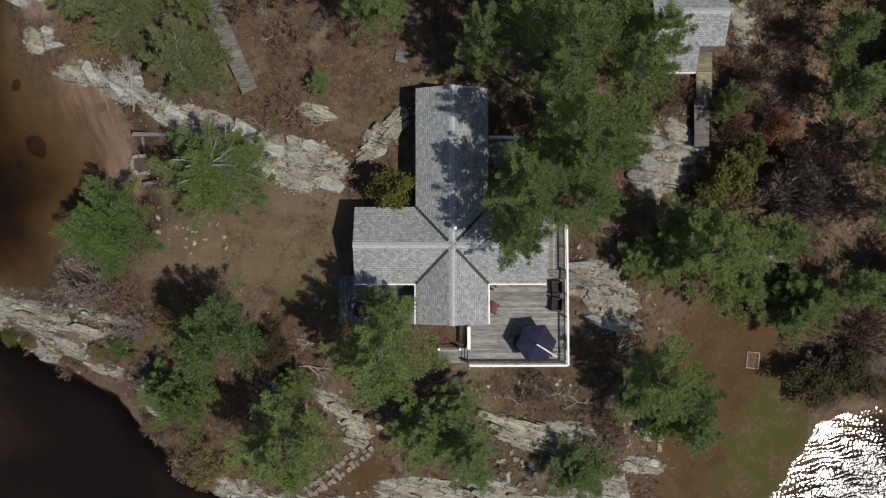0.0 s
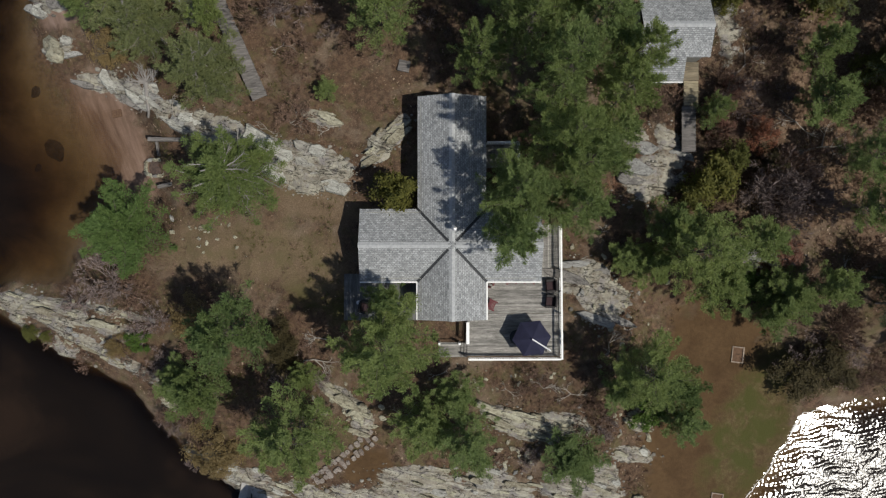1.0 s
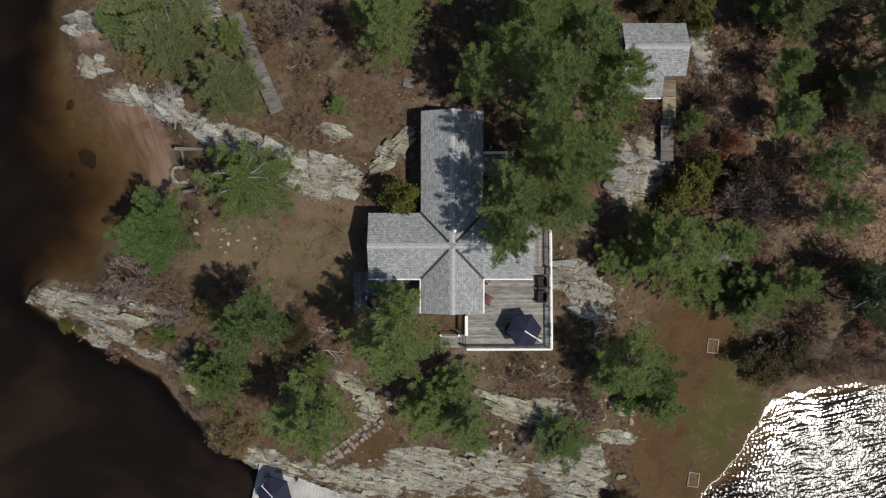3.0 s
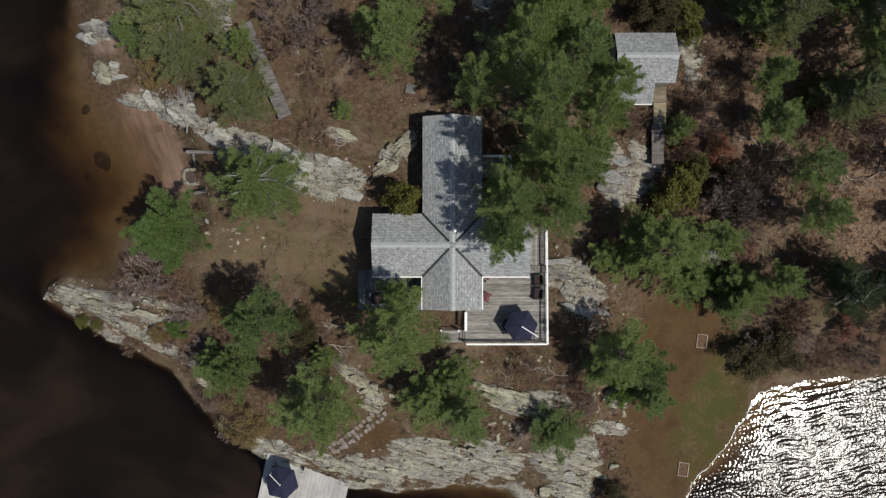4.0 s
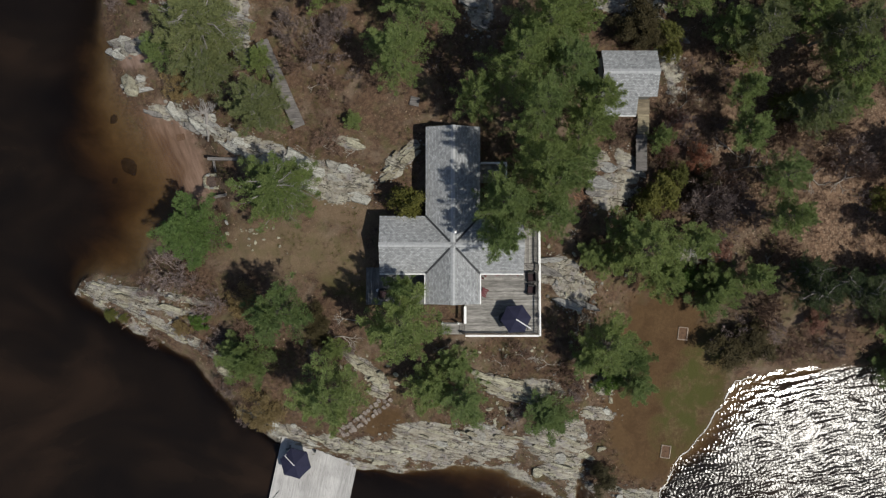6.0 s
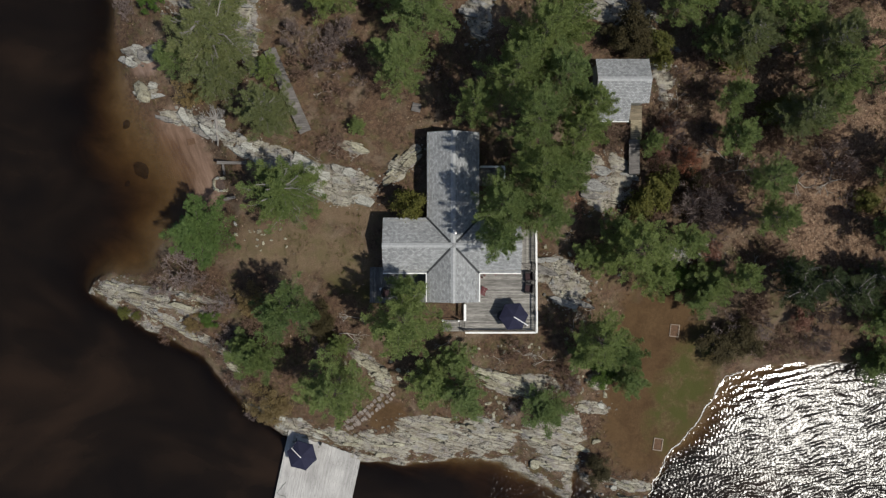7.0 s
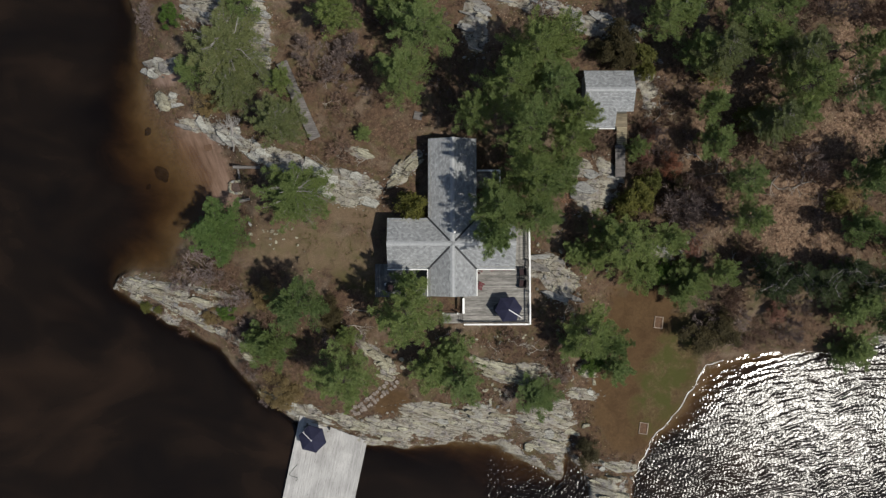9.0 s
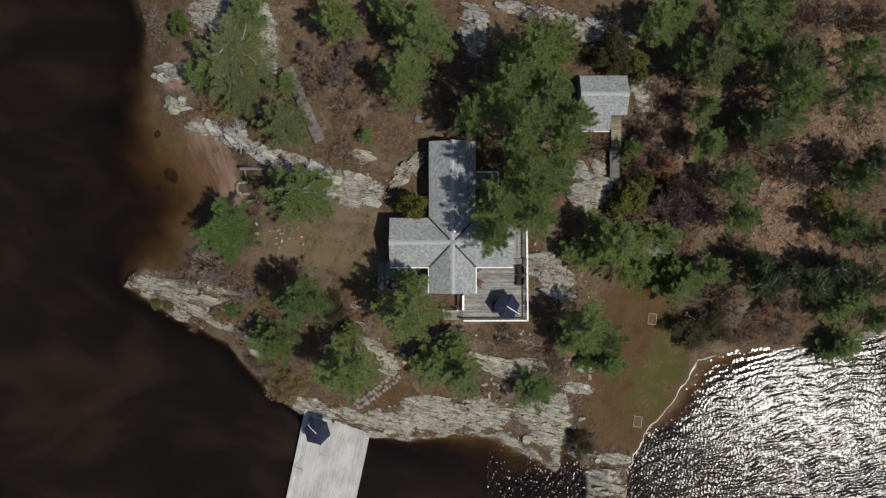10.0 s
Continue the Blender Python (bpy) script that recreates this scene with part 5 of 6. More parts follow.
s.rod((0, 0, 0.7), (0, 0, 0.74), 0.58, 0.6, 28)
part("tabletop", s.mesh("tabletop", M_FLASH), table)
for i in range(4):
    s = Soup()
    q = radians(45 + 90 * i)
    s.rod((0.45 * math.cos(q), 0.45 * math.sin(q), 0), (0.3 * math.cos(q), 0.3 * math.sin(q), 0.7), 0.025, 0.025, 8)
    part("leg", s.mesh("leg", M_FLASH), table)


def pot(x, y, z, r, h, label):
    s = Soup()
    k = 14
    for rr, zz in ((r * 0.7, 0), (r * 0.95, h * 0.8), (r, h * 0.82), (r, h), (r * 0.86, h), (r * 0.8, h * 0.8)):
        s.v += [Vector((rr * math.cos(6.2832 * i / k), rr * math.sin(6.2832 * i / k), zz)) for i in range(k)]
    for ring in range(5):
        s.f += [(ring * k + i, ring * k + (i + 1) % k, (ring + 1) * k + (i + 1) % k, (ring + 1) * k + i) for i in range(k)]
    s.f += [tuple(range(k - 1, -1, -1)), tuple(range(5 * k, 6 * k))]
    ob = tagged(new("plant_pot", s.mesh("plant_pot", M_WHITE)), label, "pot", "white pots")
    ob.matrix_basis = pose(x, y, z)


pot(-7.2, -4.4, FLOOR - 0.15, 0.16, 0.3, "small white pot on the dark back deck")
pot(-7.0, -5.1, FLOOR - 0.15, 0.17, 0.32, "white pot at the back deck's edge")

# landing posts, steps and the side porch
gate = thing("landing_railing", "short white posts with a dark beam by the landing", "railing")
for x in (-0.95, 0.6):
    box_part("post", gate, x - 0.08, x + 0.08, -7.62, -7.46, FLOOR - 0.34, FLOOR + 0.6, M_WHITE)
box_part("beam", gate, -0.87, 0.52, -7.57, -7.51, FLOOR + 0.3, FLOOR + 0.4, M_DECK_DARK)
steps = thing("deck_steps", "two weathered wooden steps up to the deck", "steps")
for i in range(2):
    box_part("tread", steps, 0.74 + 0.24 * i, 0.95 + 0.24 * i, -8.68, -7.55, FLOOR - 0.28 + 0.12 * i, FLOOR - 0.24 + 0.12 * i, M_DECK)
    box_part("riser", steps, 0.9 + 0.24 * i, 0.93 + 0.24 * i, -8.66, -7.57, 2.6, FLOOR - 0.282 + 0.12 * i, M_DECK_DARK, bevel=0.003)
plank_deck("side_porch", "small plank porch at the cottage's wooded side", 2.4, 5.2, 6.0, 7.9, FLOOR - 0.1, M_DECK, along="y")
prail = thing("railing", "white painted railing of the side porch", "railing")
rail_run(prail, 2.7, 7.85, 5.15, 7.85, FLOOR - 0.1)
rail_run(prail, 5.13, 7.78, 5.13, 6.1, FLOOR - 0.1)


# ---- shed ----
def build_shed():
    shed = thing("shed", "small wooden cabin with grey shingle roof under pines", "shed")
    e, r = 6.0, 6.95
    x0, x1, yr, yn, ys, ys2, xm = 13.7, 18.85, 15.8, 17.95, 13.7, 12.1, 17.12
    f = (r - e) / (yr - ys)
    part("roof_slope", slab_on([(x0, yr, r), (x1, yr, r), (x1, yn, e), (x0, yn, e)], 0.09, "roof_slope", M_SHINGLE, (1, 0, 0)), shed)
    part("roof_slope", slab_on([(x0, yr, r), (x0, ys2, r - f * (yr - ys2)), (xm, ys2, r - f * (yr - ys2)), (xm, ys, e), (x1, ys, e), (x1, yr, r)], 0.09, "roof_slope", M_SHINGLE, (1, 0, 0)), shed)
    s = Soup()
    for i in range(18):
        u, v = x0 + (x1 - x0) * i / 18, x0 + (x1 - x0) * (i + 1) / 18
        if not s.v:
            s.v += [Vector((u, yr - 0.22, r - 0.22 * f + 0.02)), Vector((u, yr, r + 0.025)), Vector((u, yr + 0.22, r - 0.22 * f + 0.02))]
        k = len(s.v)
        s.v += [Vector((v, yr - 0.22, r - 0.22 * f + 0.02)), Vector((v, yr, r + 0.025)), Vector((v, yr + 0.22, r - 0.22 * f + 0.02))]
        s.f += [(k - 3, k, k + 1, k - 2), (k - 2, k + 1, k + 2, k - 1)]
    part("ridge_cap", s.mesh("ridge_cap", M_RIDGE), shed)
    i, zb = 0.25, 3.0
    for ax, bx, ay, by, top in ((x0 + i, x1 - i, yn - i - 0.1, yn - i, e), (x0 + i, x0 + i + 0.1, ys2 + i, yn - i - 0.1, 5.2), (x1 - i - 0.1, x1 - i, ys + i, yn - i - 0.1, e),
                                (xm - i, x1 - i - 0.1, ys + i, ys + i + 0.1, e), (xm - i - 0.1, xm - i, ys2 + i, ys + i, 5.3), (x0 + i + 0.1, xm - i - 0.1, ys2 + i, ys2 + i + 0.1, 5.2)):
        box_part("wall", shed, ax, bx, ay, by, zb, top, M_WALL, bevel=0.004)
    box_part("fascia", shed, x0, xm, ys2 - 0.06, ys2, 5.1, 5.28, M_WHITE, "white fascia board", 0.006)


build_shed()
M_CREAM_WOOD = weathered_wood("pale_new_wood", (0.26, 0.22, 0.14), (0.37, 0.32, 0.22), (1, 14, 14), 0.1)
M_TAN_WOOD = weathered_wood("tan_porch_wood", (0.15, 0.125, 0.085), (0.24, 0.2, 0.14), (1, 14, 14), 0.12)
plank_deck("cabin_porch", "brown plank porch in the cabin's corner", 17.2, 18.75, 12.5, 13.9, 4.1, M_TAN_WOOD, along="x")
plank_deck("cabin_landing", "pale new plank landing before the cabin", 17.62, 18.72, 10.6, 12.48, 4.1, M_CREAM_WOOD, along="x", board=0.2)
plank_deck("cabin_walkway", "grey plank walkway leading from the cabin", 17.5, 18.56, 7.1, 10.58, 4.02, M_WALKWOOD, along="x", board=0.2)


# ---- boardwalk ----
def build_boardwalk():
    ax, ay, bx, by = -18.2, 19.4, -14.7, 11.3
    d = Vector((bx - ax, by - ay, 0))
    n = int(d.length / 0.2)
    ang = math.degrees(math.atan2(d.y, d.x)) + 90
    walkway = thing("boardwalk", "old grey plank boardwalk over the leaf litter", "boardwalk")
    me = board_mesh(1.2, 0.194, 0.04, M_WALKWOOD)
    for i in range(n):
        p = Vector((ax, ay, 0)) + d * ((i + 0.5) / n)
        ob = part("board", me, walkway)
        ob.matrix_basis = pose(p.x + random.uniform(-0.02, 0.02), p.y, 4.15 - 0.45 * (i / n), 0, 0, ang + random.uniform(-0.7, 0.7))
    for off in (-0.5, 0.5):
        s = Soup()
        nrm = Vector((-d.y, d.x, 0)).normalized() * off
        a, b = Vector((ax, ay, 4.05)) + nrm, Vector((bx, by, 3.6)) + nrm
        s.rod(a, b, 0.08, 0.08, 6)
        part("bearer", s.mesh("bearer", M_DECK_DARK), walkway)
        for k in range(8):
            p = a.lerp(b, (k + 0.5) / 8)
            g = ground_at(p.x, p.y)
            if g < p.z - 0.02:
                q = Soup()
                q.rod((p.x, p.y, g - 0.1), (p.x, p.y, p.z), 0.07, 0.07, 6)
                part("stub_post", q.mesh("stub_post", M_DECK_DARK), walkway)


build_boardwalk()


# ---- horseshoe pits, fire ring, timbers ----
M_PIT_WOOD = weathered_wood("pale_frame_wood", (0.26, 0.2, 0.15), (0.42, 0.34, 0.27))
M_PIT_CLAY = plain("pit_clay", (0.11, 0.065, 0.04), 0.95, 0, 0.3, 4)


def horseshoe_pit():
    pit = thing("horseshoe_pit", "sunken horseshoe pit framed in pale timber", "horseshoe pit", group="horseshoe pits")
    for x0, x1, y0, y1 in ((-0.5, 0.5, 0.57, 0.66), (-0.5, 0.5, -0.66, -0.57), (-0.5, -0.41, -0.57, 0.57), (0.41, 0.5, -0.57, 0.57)):
        box_part("frame_board", pit, x0, x1, y0, y1, -0.15, 0.1, M_PIT_WOOD, bevel=0.01)
    box_part("clay_bed", pit, -0.41, 0.41, -0.57, 0.57, -0.15, 0.03, M_PIT_CLAY, "damp brown clay bed", 0.02)
    s = Soup()
    s.rod((0, 0, -0.1), (0, 0.04, 0.36), 0.016, 0.016, 8)
    part("stake", s.mesh("stake", M_FLASH), pit, "iron stake")
    return pit


pit = horseshoe_pit()
pit.matrix_basis = pose(23.35, -8.9, ground_at(23.35, -8.9), 0, 0, -6)
copy_thing(pit, pose(21.74, -20.95, ground_at(21.74, -20.95), 0, 0, -8))


def stone_mesh(seed, mat, flat=0.6, long=1.0, jag=0.2, name="stone"):
    """A rounded, slightly faceted stone about 1 m across, centred on its middle."""
    rng = random.Random(seed)
    bm = bmesh.new()
    bmesh.ops.create_icosphere(bm, subdivisions=2, radius=0.5)
    off = Vector((rng.uniform(0, 50), rng.uniform(0, 50), rng.uniform(0, 50)))
    for v in bm.verts:
        v.co *= 1 + jag * 2 * noise.noise(v.co * 2.1 + off)
        v.co.z = max(-0.3, min(0.33 + 0.08 * noise.noise(v.co * 3 + off), v.co.z))
        v.co = Vector((v.co.x * long, v.co.y, v.co.z * flat))
    me = bpy.data.meshes.new(name)
    bm.to_mesh(me)
    bm.free()
    me.materials.append(mat)
    return me


STONES = [stone_mesh(60 + i, M_STONE_GREY if i == 5 else M_STONE, 0.7, 1.25, 0.32) for i in range(6)]
fire = thing("fire_ring", "ring of pale stones round a fire pit on the beach", "fire pit", pose(-24.2, 6.4, ground_at(-23.98, 6.4)))
for i in range(15):
    q = 6.2832 * i / 15
    ob = part("stone", STONES[i % 6], fire)
    c, sn = math.cos(q), math.sin(q)
    k = 0.8 / max(abs(c), abs(sn)) ** 0.6
    ob.matrix_basis = pose(c * k, sn * k * 0.85, 0.16, 0, 0, math.degrees(q) + 90) @ Matrix.Diagonal((0.38, 0.3, 0.42, 1))
s = Soup()
s.rod((0, 0, -0.1), (0, 0, 0.04), 0.66, 0.6, 20)
part("ash_bed", s.mesh("ash_bed", plain("ash", (0.07, 0.05, 0.042), 0.95, 0, 0.4, 5)), fire, "dark ash bed")


def timber(label, x0, y0, x1, y1, w, h=0.16, lift=0.12):
    d = Vector((x1 - x0, y1 - y0, 0))
    s = Soup()
    s.box(0, d.length, -w / 2, w / 2, -0.14, h)
    ob = tagged(new("timber", bevelled(s.mesh("timber", M_WALKWOOD), 0.02)), label, "timber")
    ob.matrix_basis = pose(x0, y0, max(ground_at(x0, y0), ground_at((x0 + x1) / 2, (y0 + y1) / 2)) + lift, 0, 0, math.degrees(math.atan2(d.y, d.x)))


timber("weathered grey timber bench plank near the fire ring", -24.2, 8.5, -20.4, 8.45, 0.3)
timber("short grey timber lying across the slope", -23.95, 8.5, -23.75, 7.3, 0.18)
timber("grey timber edging at the fire ring", -23.7, 4.75, -21.9, 5.15, 0.28)
timber("grey squared log half in shade", -21.6, 9.1, -20.6, 9.2, 0.3)
cover = thing("hatch_cover", "square grey wooden hatch cover on the ground", "hatch", pose(-3.65, 13.8, ground_at(-3.65, 13.8) + 0.08, 0, 0, -12))
for i in range(5):
    box_part("plank", cover, -0.45, 0.45, -0.42 + 0.17 * i, -0.26 + 0.17 * i, 0.03, 0.09, M_WALKWOOD, bevel=0.006)
box_part("batten", cover, -0.43, 0.43, -0.42, 0.42, -0.2, 0.03, M_DECK_DARK)
s = Soup()
s.box(-0.6, 0.6, -0.4, 0.4, 0, 0.35)
box = tagged(new("crate", bevelled(s.mesh("crate", M_PIT_CLAY), 0.03)), "weathered wooden crate on the beach sand", "crate")
box.matrix_basis = pose(-27.5, 10.9, ground_at(-27.5, 10.9) - 0.05, 0, 0, 12) @ Matrix.Diagonal((0.65, 0.75, 0.6, 1))

# ---- flagstone path ----
path = thing("flagstone_path", "flagstone steps climbing from the dock over rock", "path")
FLAGS = []
for k in range(5):
    s, rng = Soup(), random.Random(80 + k)
    ring = [(0.5 * rng.uniform(0.82, 1.08) * math.copysign(abs(math.cos(q)) ** 0.6, math.cos(q)), 0.5 * rng.uniform(0.82, 1.08) * math.copysign(abs(math.sin(q)) ** 0.6, math.sin(q))) for q in [6.2832 * i / 9 for i in range(9)]]
    s.prism(ring, -0.12, 0.06)
    FLAGS.append(s.mesh("flagstone", M_PINK_STONE))
for i in range(14):
    t = i / 13
    cx, cy = -10.9 + 4.7 * t, -18.75 + 3.75 * t - 0.15 * math.sin(3 * t)
    for side in (-1, 1) if i % 3 else (-1, 0.1, 1):
        x, y = cx + side * 0.22 + random.uniform(-0.08, 0.08), cy - side * 0.3 + random.uniform(-0.08, 0.08)
        ob = part("flagstone", random.choice(FLAGS), path)
        ob.matrix_basis = pose(x, y, ground_at(x, y) + 0.08, random.uniform(-4, 4), random.uniform(-4, 4), 36 + random.uniform(-22, 22)) @ Matrix.Diagonal((random.uniform(0.3, 0.46), random.uniform(0.36, 0.58), 1, 1))

# ---- bare rock: slabs lying along the strata ----
def slab_mesh(seed, mat):
    """A split slab 1 m long and 0.3 m wide with ragged ends, chamfered along the top."""
    rng = random.Random(seed)
    n = 12
    ring = []
    for i in range(n):
        q = 6.2832 * i / n
        c, sn = math.cos(q), math.sin(q)
        ring.append((0.5 * math.copysign(abs(c) ** 0.8, c) * rng.uniform(0.75, 1.1), 0.16 * math.copysign(abs(sn) ** 0.75, sn) * rng.uniform(0.6, 1.25)))
    s = Soup()
    for shrink, z in ((1.04, -0.22), (1.0, 0.08), (0.95, 0.115)):
        s.v += [Vector((x * shrink, y * shrink, z + (0.035 * rng.uniform(-1, 1) if z > 0 else 0))) for x, y in ring]
    for r in (0, 1):
        s.f += [(r * n + i, r * n + (i + 1) % n, (r + 1) * n + (i + 1) % n, (r + 1) * n + i) for i in range(n)]
    k = len(s.v)
    s.v.append(Vector((rng.uniform(-0.1, 0.1), 0, 0.125)))
    s.f += [(2 * n + i, 2 * n + (i + 1) % n, k) for i in range(n)]
    return s.mesh("slab", mat)


SLABS = [slab_mesh(200 + i, M_STONE) for i in range(7)]
def plate_mesh(seed, mat):
    """A broad angular plate of rock about 1 m across, tilted and chipped."""
    rng = random.Random(seed)
    n = rng.choice((6, 7, 8))
    ring = [(rng.uniform(0.36, 0.6) * math.cos(6.2832 * (i + rng.uniform(-0.25, 0.25)) / n), 0.75 * rng.uniform(0.36, 0.6) * math.sin(6.2832 * (i + rng.uniform(-0.25, 0.25)) / n)) for i in range(n)]
    tilt = rng.uniform(-0.12, 0.12), rng.uniform(-0.12, 0.12)
    s = Soup()
    for shrink, z in ((1.08, -0.3), (1.0, 0.1), (0.93, 0.15)):
        s.v += [Vector((x * shrink, y * shrink, z + (x * tilt[0] + y * tilt[1] + 0.02 * rng.uniform(-1, 1)) * (z > 0))) for x, y in ring]
    for r in (0, 1):
        s.f += [(r * n + i, r * n + (i + 1) % n, (r + 1) * n + (i + 1) % n, (r + 1) * n + i) for i in range(n)]
    k = len(s.v)
    s.v.append(Vector((0, 0, 0.16)))
    s.f += [(2 * n + i, 2 * n + (i + 1) % n, k) for i in range(n)]
    return s.mesh("slab", mat)


PLATES = [plate_mesh(240 + i, M_STONE_PALE) for i in range(8)]
GREY_PLATES = [plate_mesh(260 + i, M_STONE_GREY) for i in range(5)]
GREY_SLABS = [slab_mesh(220 + i, M_STONE_GREY) for i in range(5)]


def outcrop(label, ellipses, stock, seed, each=1.0, broad=1.0):
    rng = random.Random(seed)
    top = thing("rock_outcrop", label, "rock", group="rock outcrops")
    for cx, cy, a, b, deg in ellipses:
        turn = (deg - 7 if -15 < deg < 0 else deg) if a > 1.4 * b else -15
        for _ in range(int(each * (3 + 1.5 * a * b))):
            q, r = rng.uniform(0, 6.2832), math.sqrt(rng.uniform(0, 1.1))
            u, v = a * r * math.cos(q), b * r * math.sin(q)
            c, sn = math.cos(radians(deg)), math.sin(radians(deg))
            x, y = cx + u * c - v * sn, cy + u * sn + v * c
            z = ground_at(x, y)
            if z < -0.3:
                continue
            shape = rng.choice(stock)
            k = broad * rng.uniform(0.4, 1.2) if shape in PLATES + GREY_PLATES else rng.uniform(0.6, 3.0)
            ob = part("slab", shape, top)
            ob.matrix_basis = pose(x, y, z + rng.uniform(-0.12, 0.02), rng.uniform(-14, 6), rng.uniform(-3, 3), turn + rng.uniform(-9, 9) + rng.choice((0, 180))) @ Matrix.Diagonal((k, min(k, 1.6) * rng.uniform(0.45, 1.3), rng.uniform(0.8, 1.8), 1))


outcrop("long pale gneiss ledges stepping down to the water", ROCKS_SOUTH[:6], SLABS + PLATES[:3], 1, 0.6, 1.6)
outcrop("cracked pale ledge beside the dirt landing", ROCKS_SOUTH[6:], SLABS + PLATES[:2], 2, 0.7, 1.4)
outcrop("layered pale rock ledge below the deck", ROCKS_BANK, SLABS, 3, 1.4)
outcrop("curved pale rock point reaching into the lake", ROCKS_POINT, SLABS + PLATES[:2], 4, 0.7, 1.3)
outcrop("pale broken rock shelf beside the beach", ROCKS_NORTH[:4] + ROCKS_NORTH[10:], PLATES + GREY_PLATES[:3] + GREY_SLABS[:2], 5, 1.0, 2.3)
outcrop("flat grey rock shelf in the leaf litter", ROCKS_NORTH[4:7], PLATES, 6, 0.5, 3.2)
outcrop("thin pale rock ribs rising through the soil", ROCKS_NORTH[7:10], SLABS, 9, 1.5)
outcrop("grey rock ridge among the northern pines", ROCKS_RIDGE, GREY_SLABS, 7)
outcrop("smooth grey rock humps beside the deck", ROCKS_EAST, GREY_PLATES, 8, 0.3, 3.6)

# single stones and boulders
rng = random.Random(77)


def boulder(x, y, size, flat=1.0, label="pale rounded boulder among fallen leaves"):
    ob = tagged(new("boulder", rng.choice(STONES)), label, "boulder", "boulders")
    ob.matrix_basis = pose(x, y, ground_at(x, y) + 0.1 * size, rng.uniform(-10, 10), rng.uniform(-10, 10), rng.uniform(0, 360)) @ Matrix.Diagonal((size, size * rng.uniform(0.7, 1), size * flat, 1))


for x, y, size in ((12.3, -6.35, 0.75), (13.2, -8.6, 0.7), (15.3, -12.6, 1.0), (15.6, -14.4, 0.8), (16.0, -15.6, 0.6), (-32.3, 15.9, 1.8), (-19.8, 1.4, 0.4), (-22.4, 2.2, 0.5), (8.6, -22.9, 0.9), (15.0, -20.4, 0.8), (-7.4, -13.3, 0.9), (-6.9, -12.6, 0.7)):
    boulder(x, y, size)
for _ in range(22):
    boulder(rng.gauss(-19.5, 1.9), rng.gauss(1.2, 1.0), rng.uniform(0.1, 0.3))
for _ in range(36):
    boulder(rng.gauss(6.5, 3.0), rng.gauss(-16.6, 0.9), rng.uniform(0.15, 0.42))
for _ in range(26):
    boulder(rng.gauss(14.2, 1.5), rng.gauss(-13.0, 1.8), rng.uniform(0.15, 0.45))
for _ in range(26):
    boulder(rng.gauss(-8.3, 1.2), rng.gauss(-12.6, 1.3), rng.uniform(0.18, 0.5))
for _ in range(30):
    boulder(rng.gauss(-30, 3), rng.gauss(-7.0, 1.2), rng.uniform(0.15, 0.5))


M_WEED = plain("weedy_drowned_rock", (0.035, 0.024, 0.016), 0.95, 0, 0.4, 3)
drowned = stone_mesh(98, M_WEED, 0.7, 1.2, 0.3, "drowned_rock")
for x, y, size in ((-33.0, 8.0, 1.5), (-34.6, 12.8, 0.8), (-34.9, 6.6, 0.6)):
    ob = tagged(new("drowned_rock", drowned), "dark weedy rock lying under shallow brown water", "rock", "drowned rocks")
    ob.matrix_basis = pose(x, y, min(ground_at(x, y) + 0.08 * size, -0.2 * size - 0.05), 0, 0, 40 * x) @ Matrix.Diagonal((size, size, size * 0.7, 1))


for _ in range(46):
    boulder(rng.gauss(12.6, 1.7), rng.gauss(-5.0, 3.4), rng.uniform(0.12, 0.42), 1.0, "small grey stone in moss beside the deck")
for _ in range(30):
    boulder(rng.uniform(-1.5, 9.5), rng.gauss(-10.6, 0.7), rng.uniform(0.1, 0.3), 1.0, "small pale stone below the deck")


# ---- what covers the ground ----
def scatter_points(count, seed, keep):
    r = np.random.RandomState(seed)
    x, y = r.uniform(-50, 56, count), r.uniform(-32, 32, count)
    d = inland(x, y)
    ok = (d > 0.6) & (r.uniform(0, 1, count) < keep(x, y)) & (rockiness(x, y) < 0.45)
    ok &= ~((np.abs(x) < 2.8) & (y > -6) & (y < 11.2)) & ~((x > -8.6) & (x < 8.6) & (y > -9) & (y < 3))
    ok &= blobs(x, y, DIRT + BEACH) < 0.55
    x, y = x[ok], y[ok]
    return x, y, lie(x, y)


def strew(name, label, category, mat, x, y, z, seed, shape):
    s, r = Soup(), random.Random(seed)
    for px, py, pz in zip(x, y, z):
        shape(s, Vector((px, py, pz)), r)
    tagged(new(name, s.mesh(name, mat)), label, category, kind="stuff")


def leaf_shape(s, p, r):
    d = unit(r.uniform(0, 6.283), r.uniform(-0.3, 0.5)) * r.uniform(0.05, 0.11)
    w = d.cross(unit(r.uniform(0, 6.283), r.uniform(0.7, 1.5))).normalized() * d.length * 0.55
    p = p + Vector((0, 0, 0.06))
    s.poly(p - d, p + w, p + d, p - w)


def scrub_shape(s, p, r):
    h = r.uniform(0.15, 0.5)
    for _ in range(7):
        d = unit(r.uniform(0, 6.283), r.uniform(0.25, 1.2)) * h * r.uniform(0.6, 1.2)
        w = d.cross(unit(r.uniform(0, 6.283), 0.4)).normalized() * 0.022
        q = p + Vector((r.uniform(-0.12, 0.12), r.uniform(-0.12, 0.12), -0.03))
        s.poly(q - w, q + w, q + d)


def patchy(seed, scale, lo, hi):
    return lambda x, y: np.clip((fbm(x * scale, y * scale, seed) - lo) / (hi - lo), 0, 1)


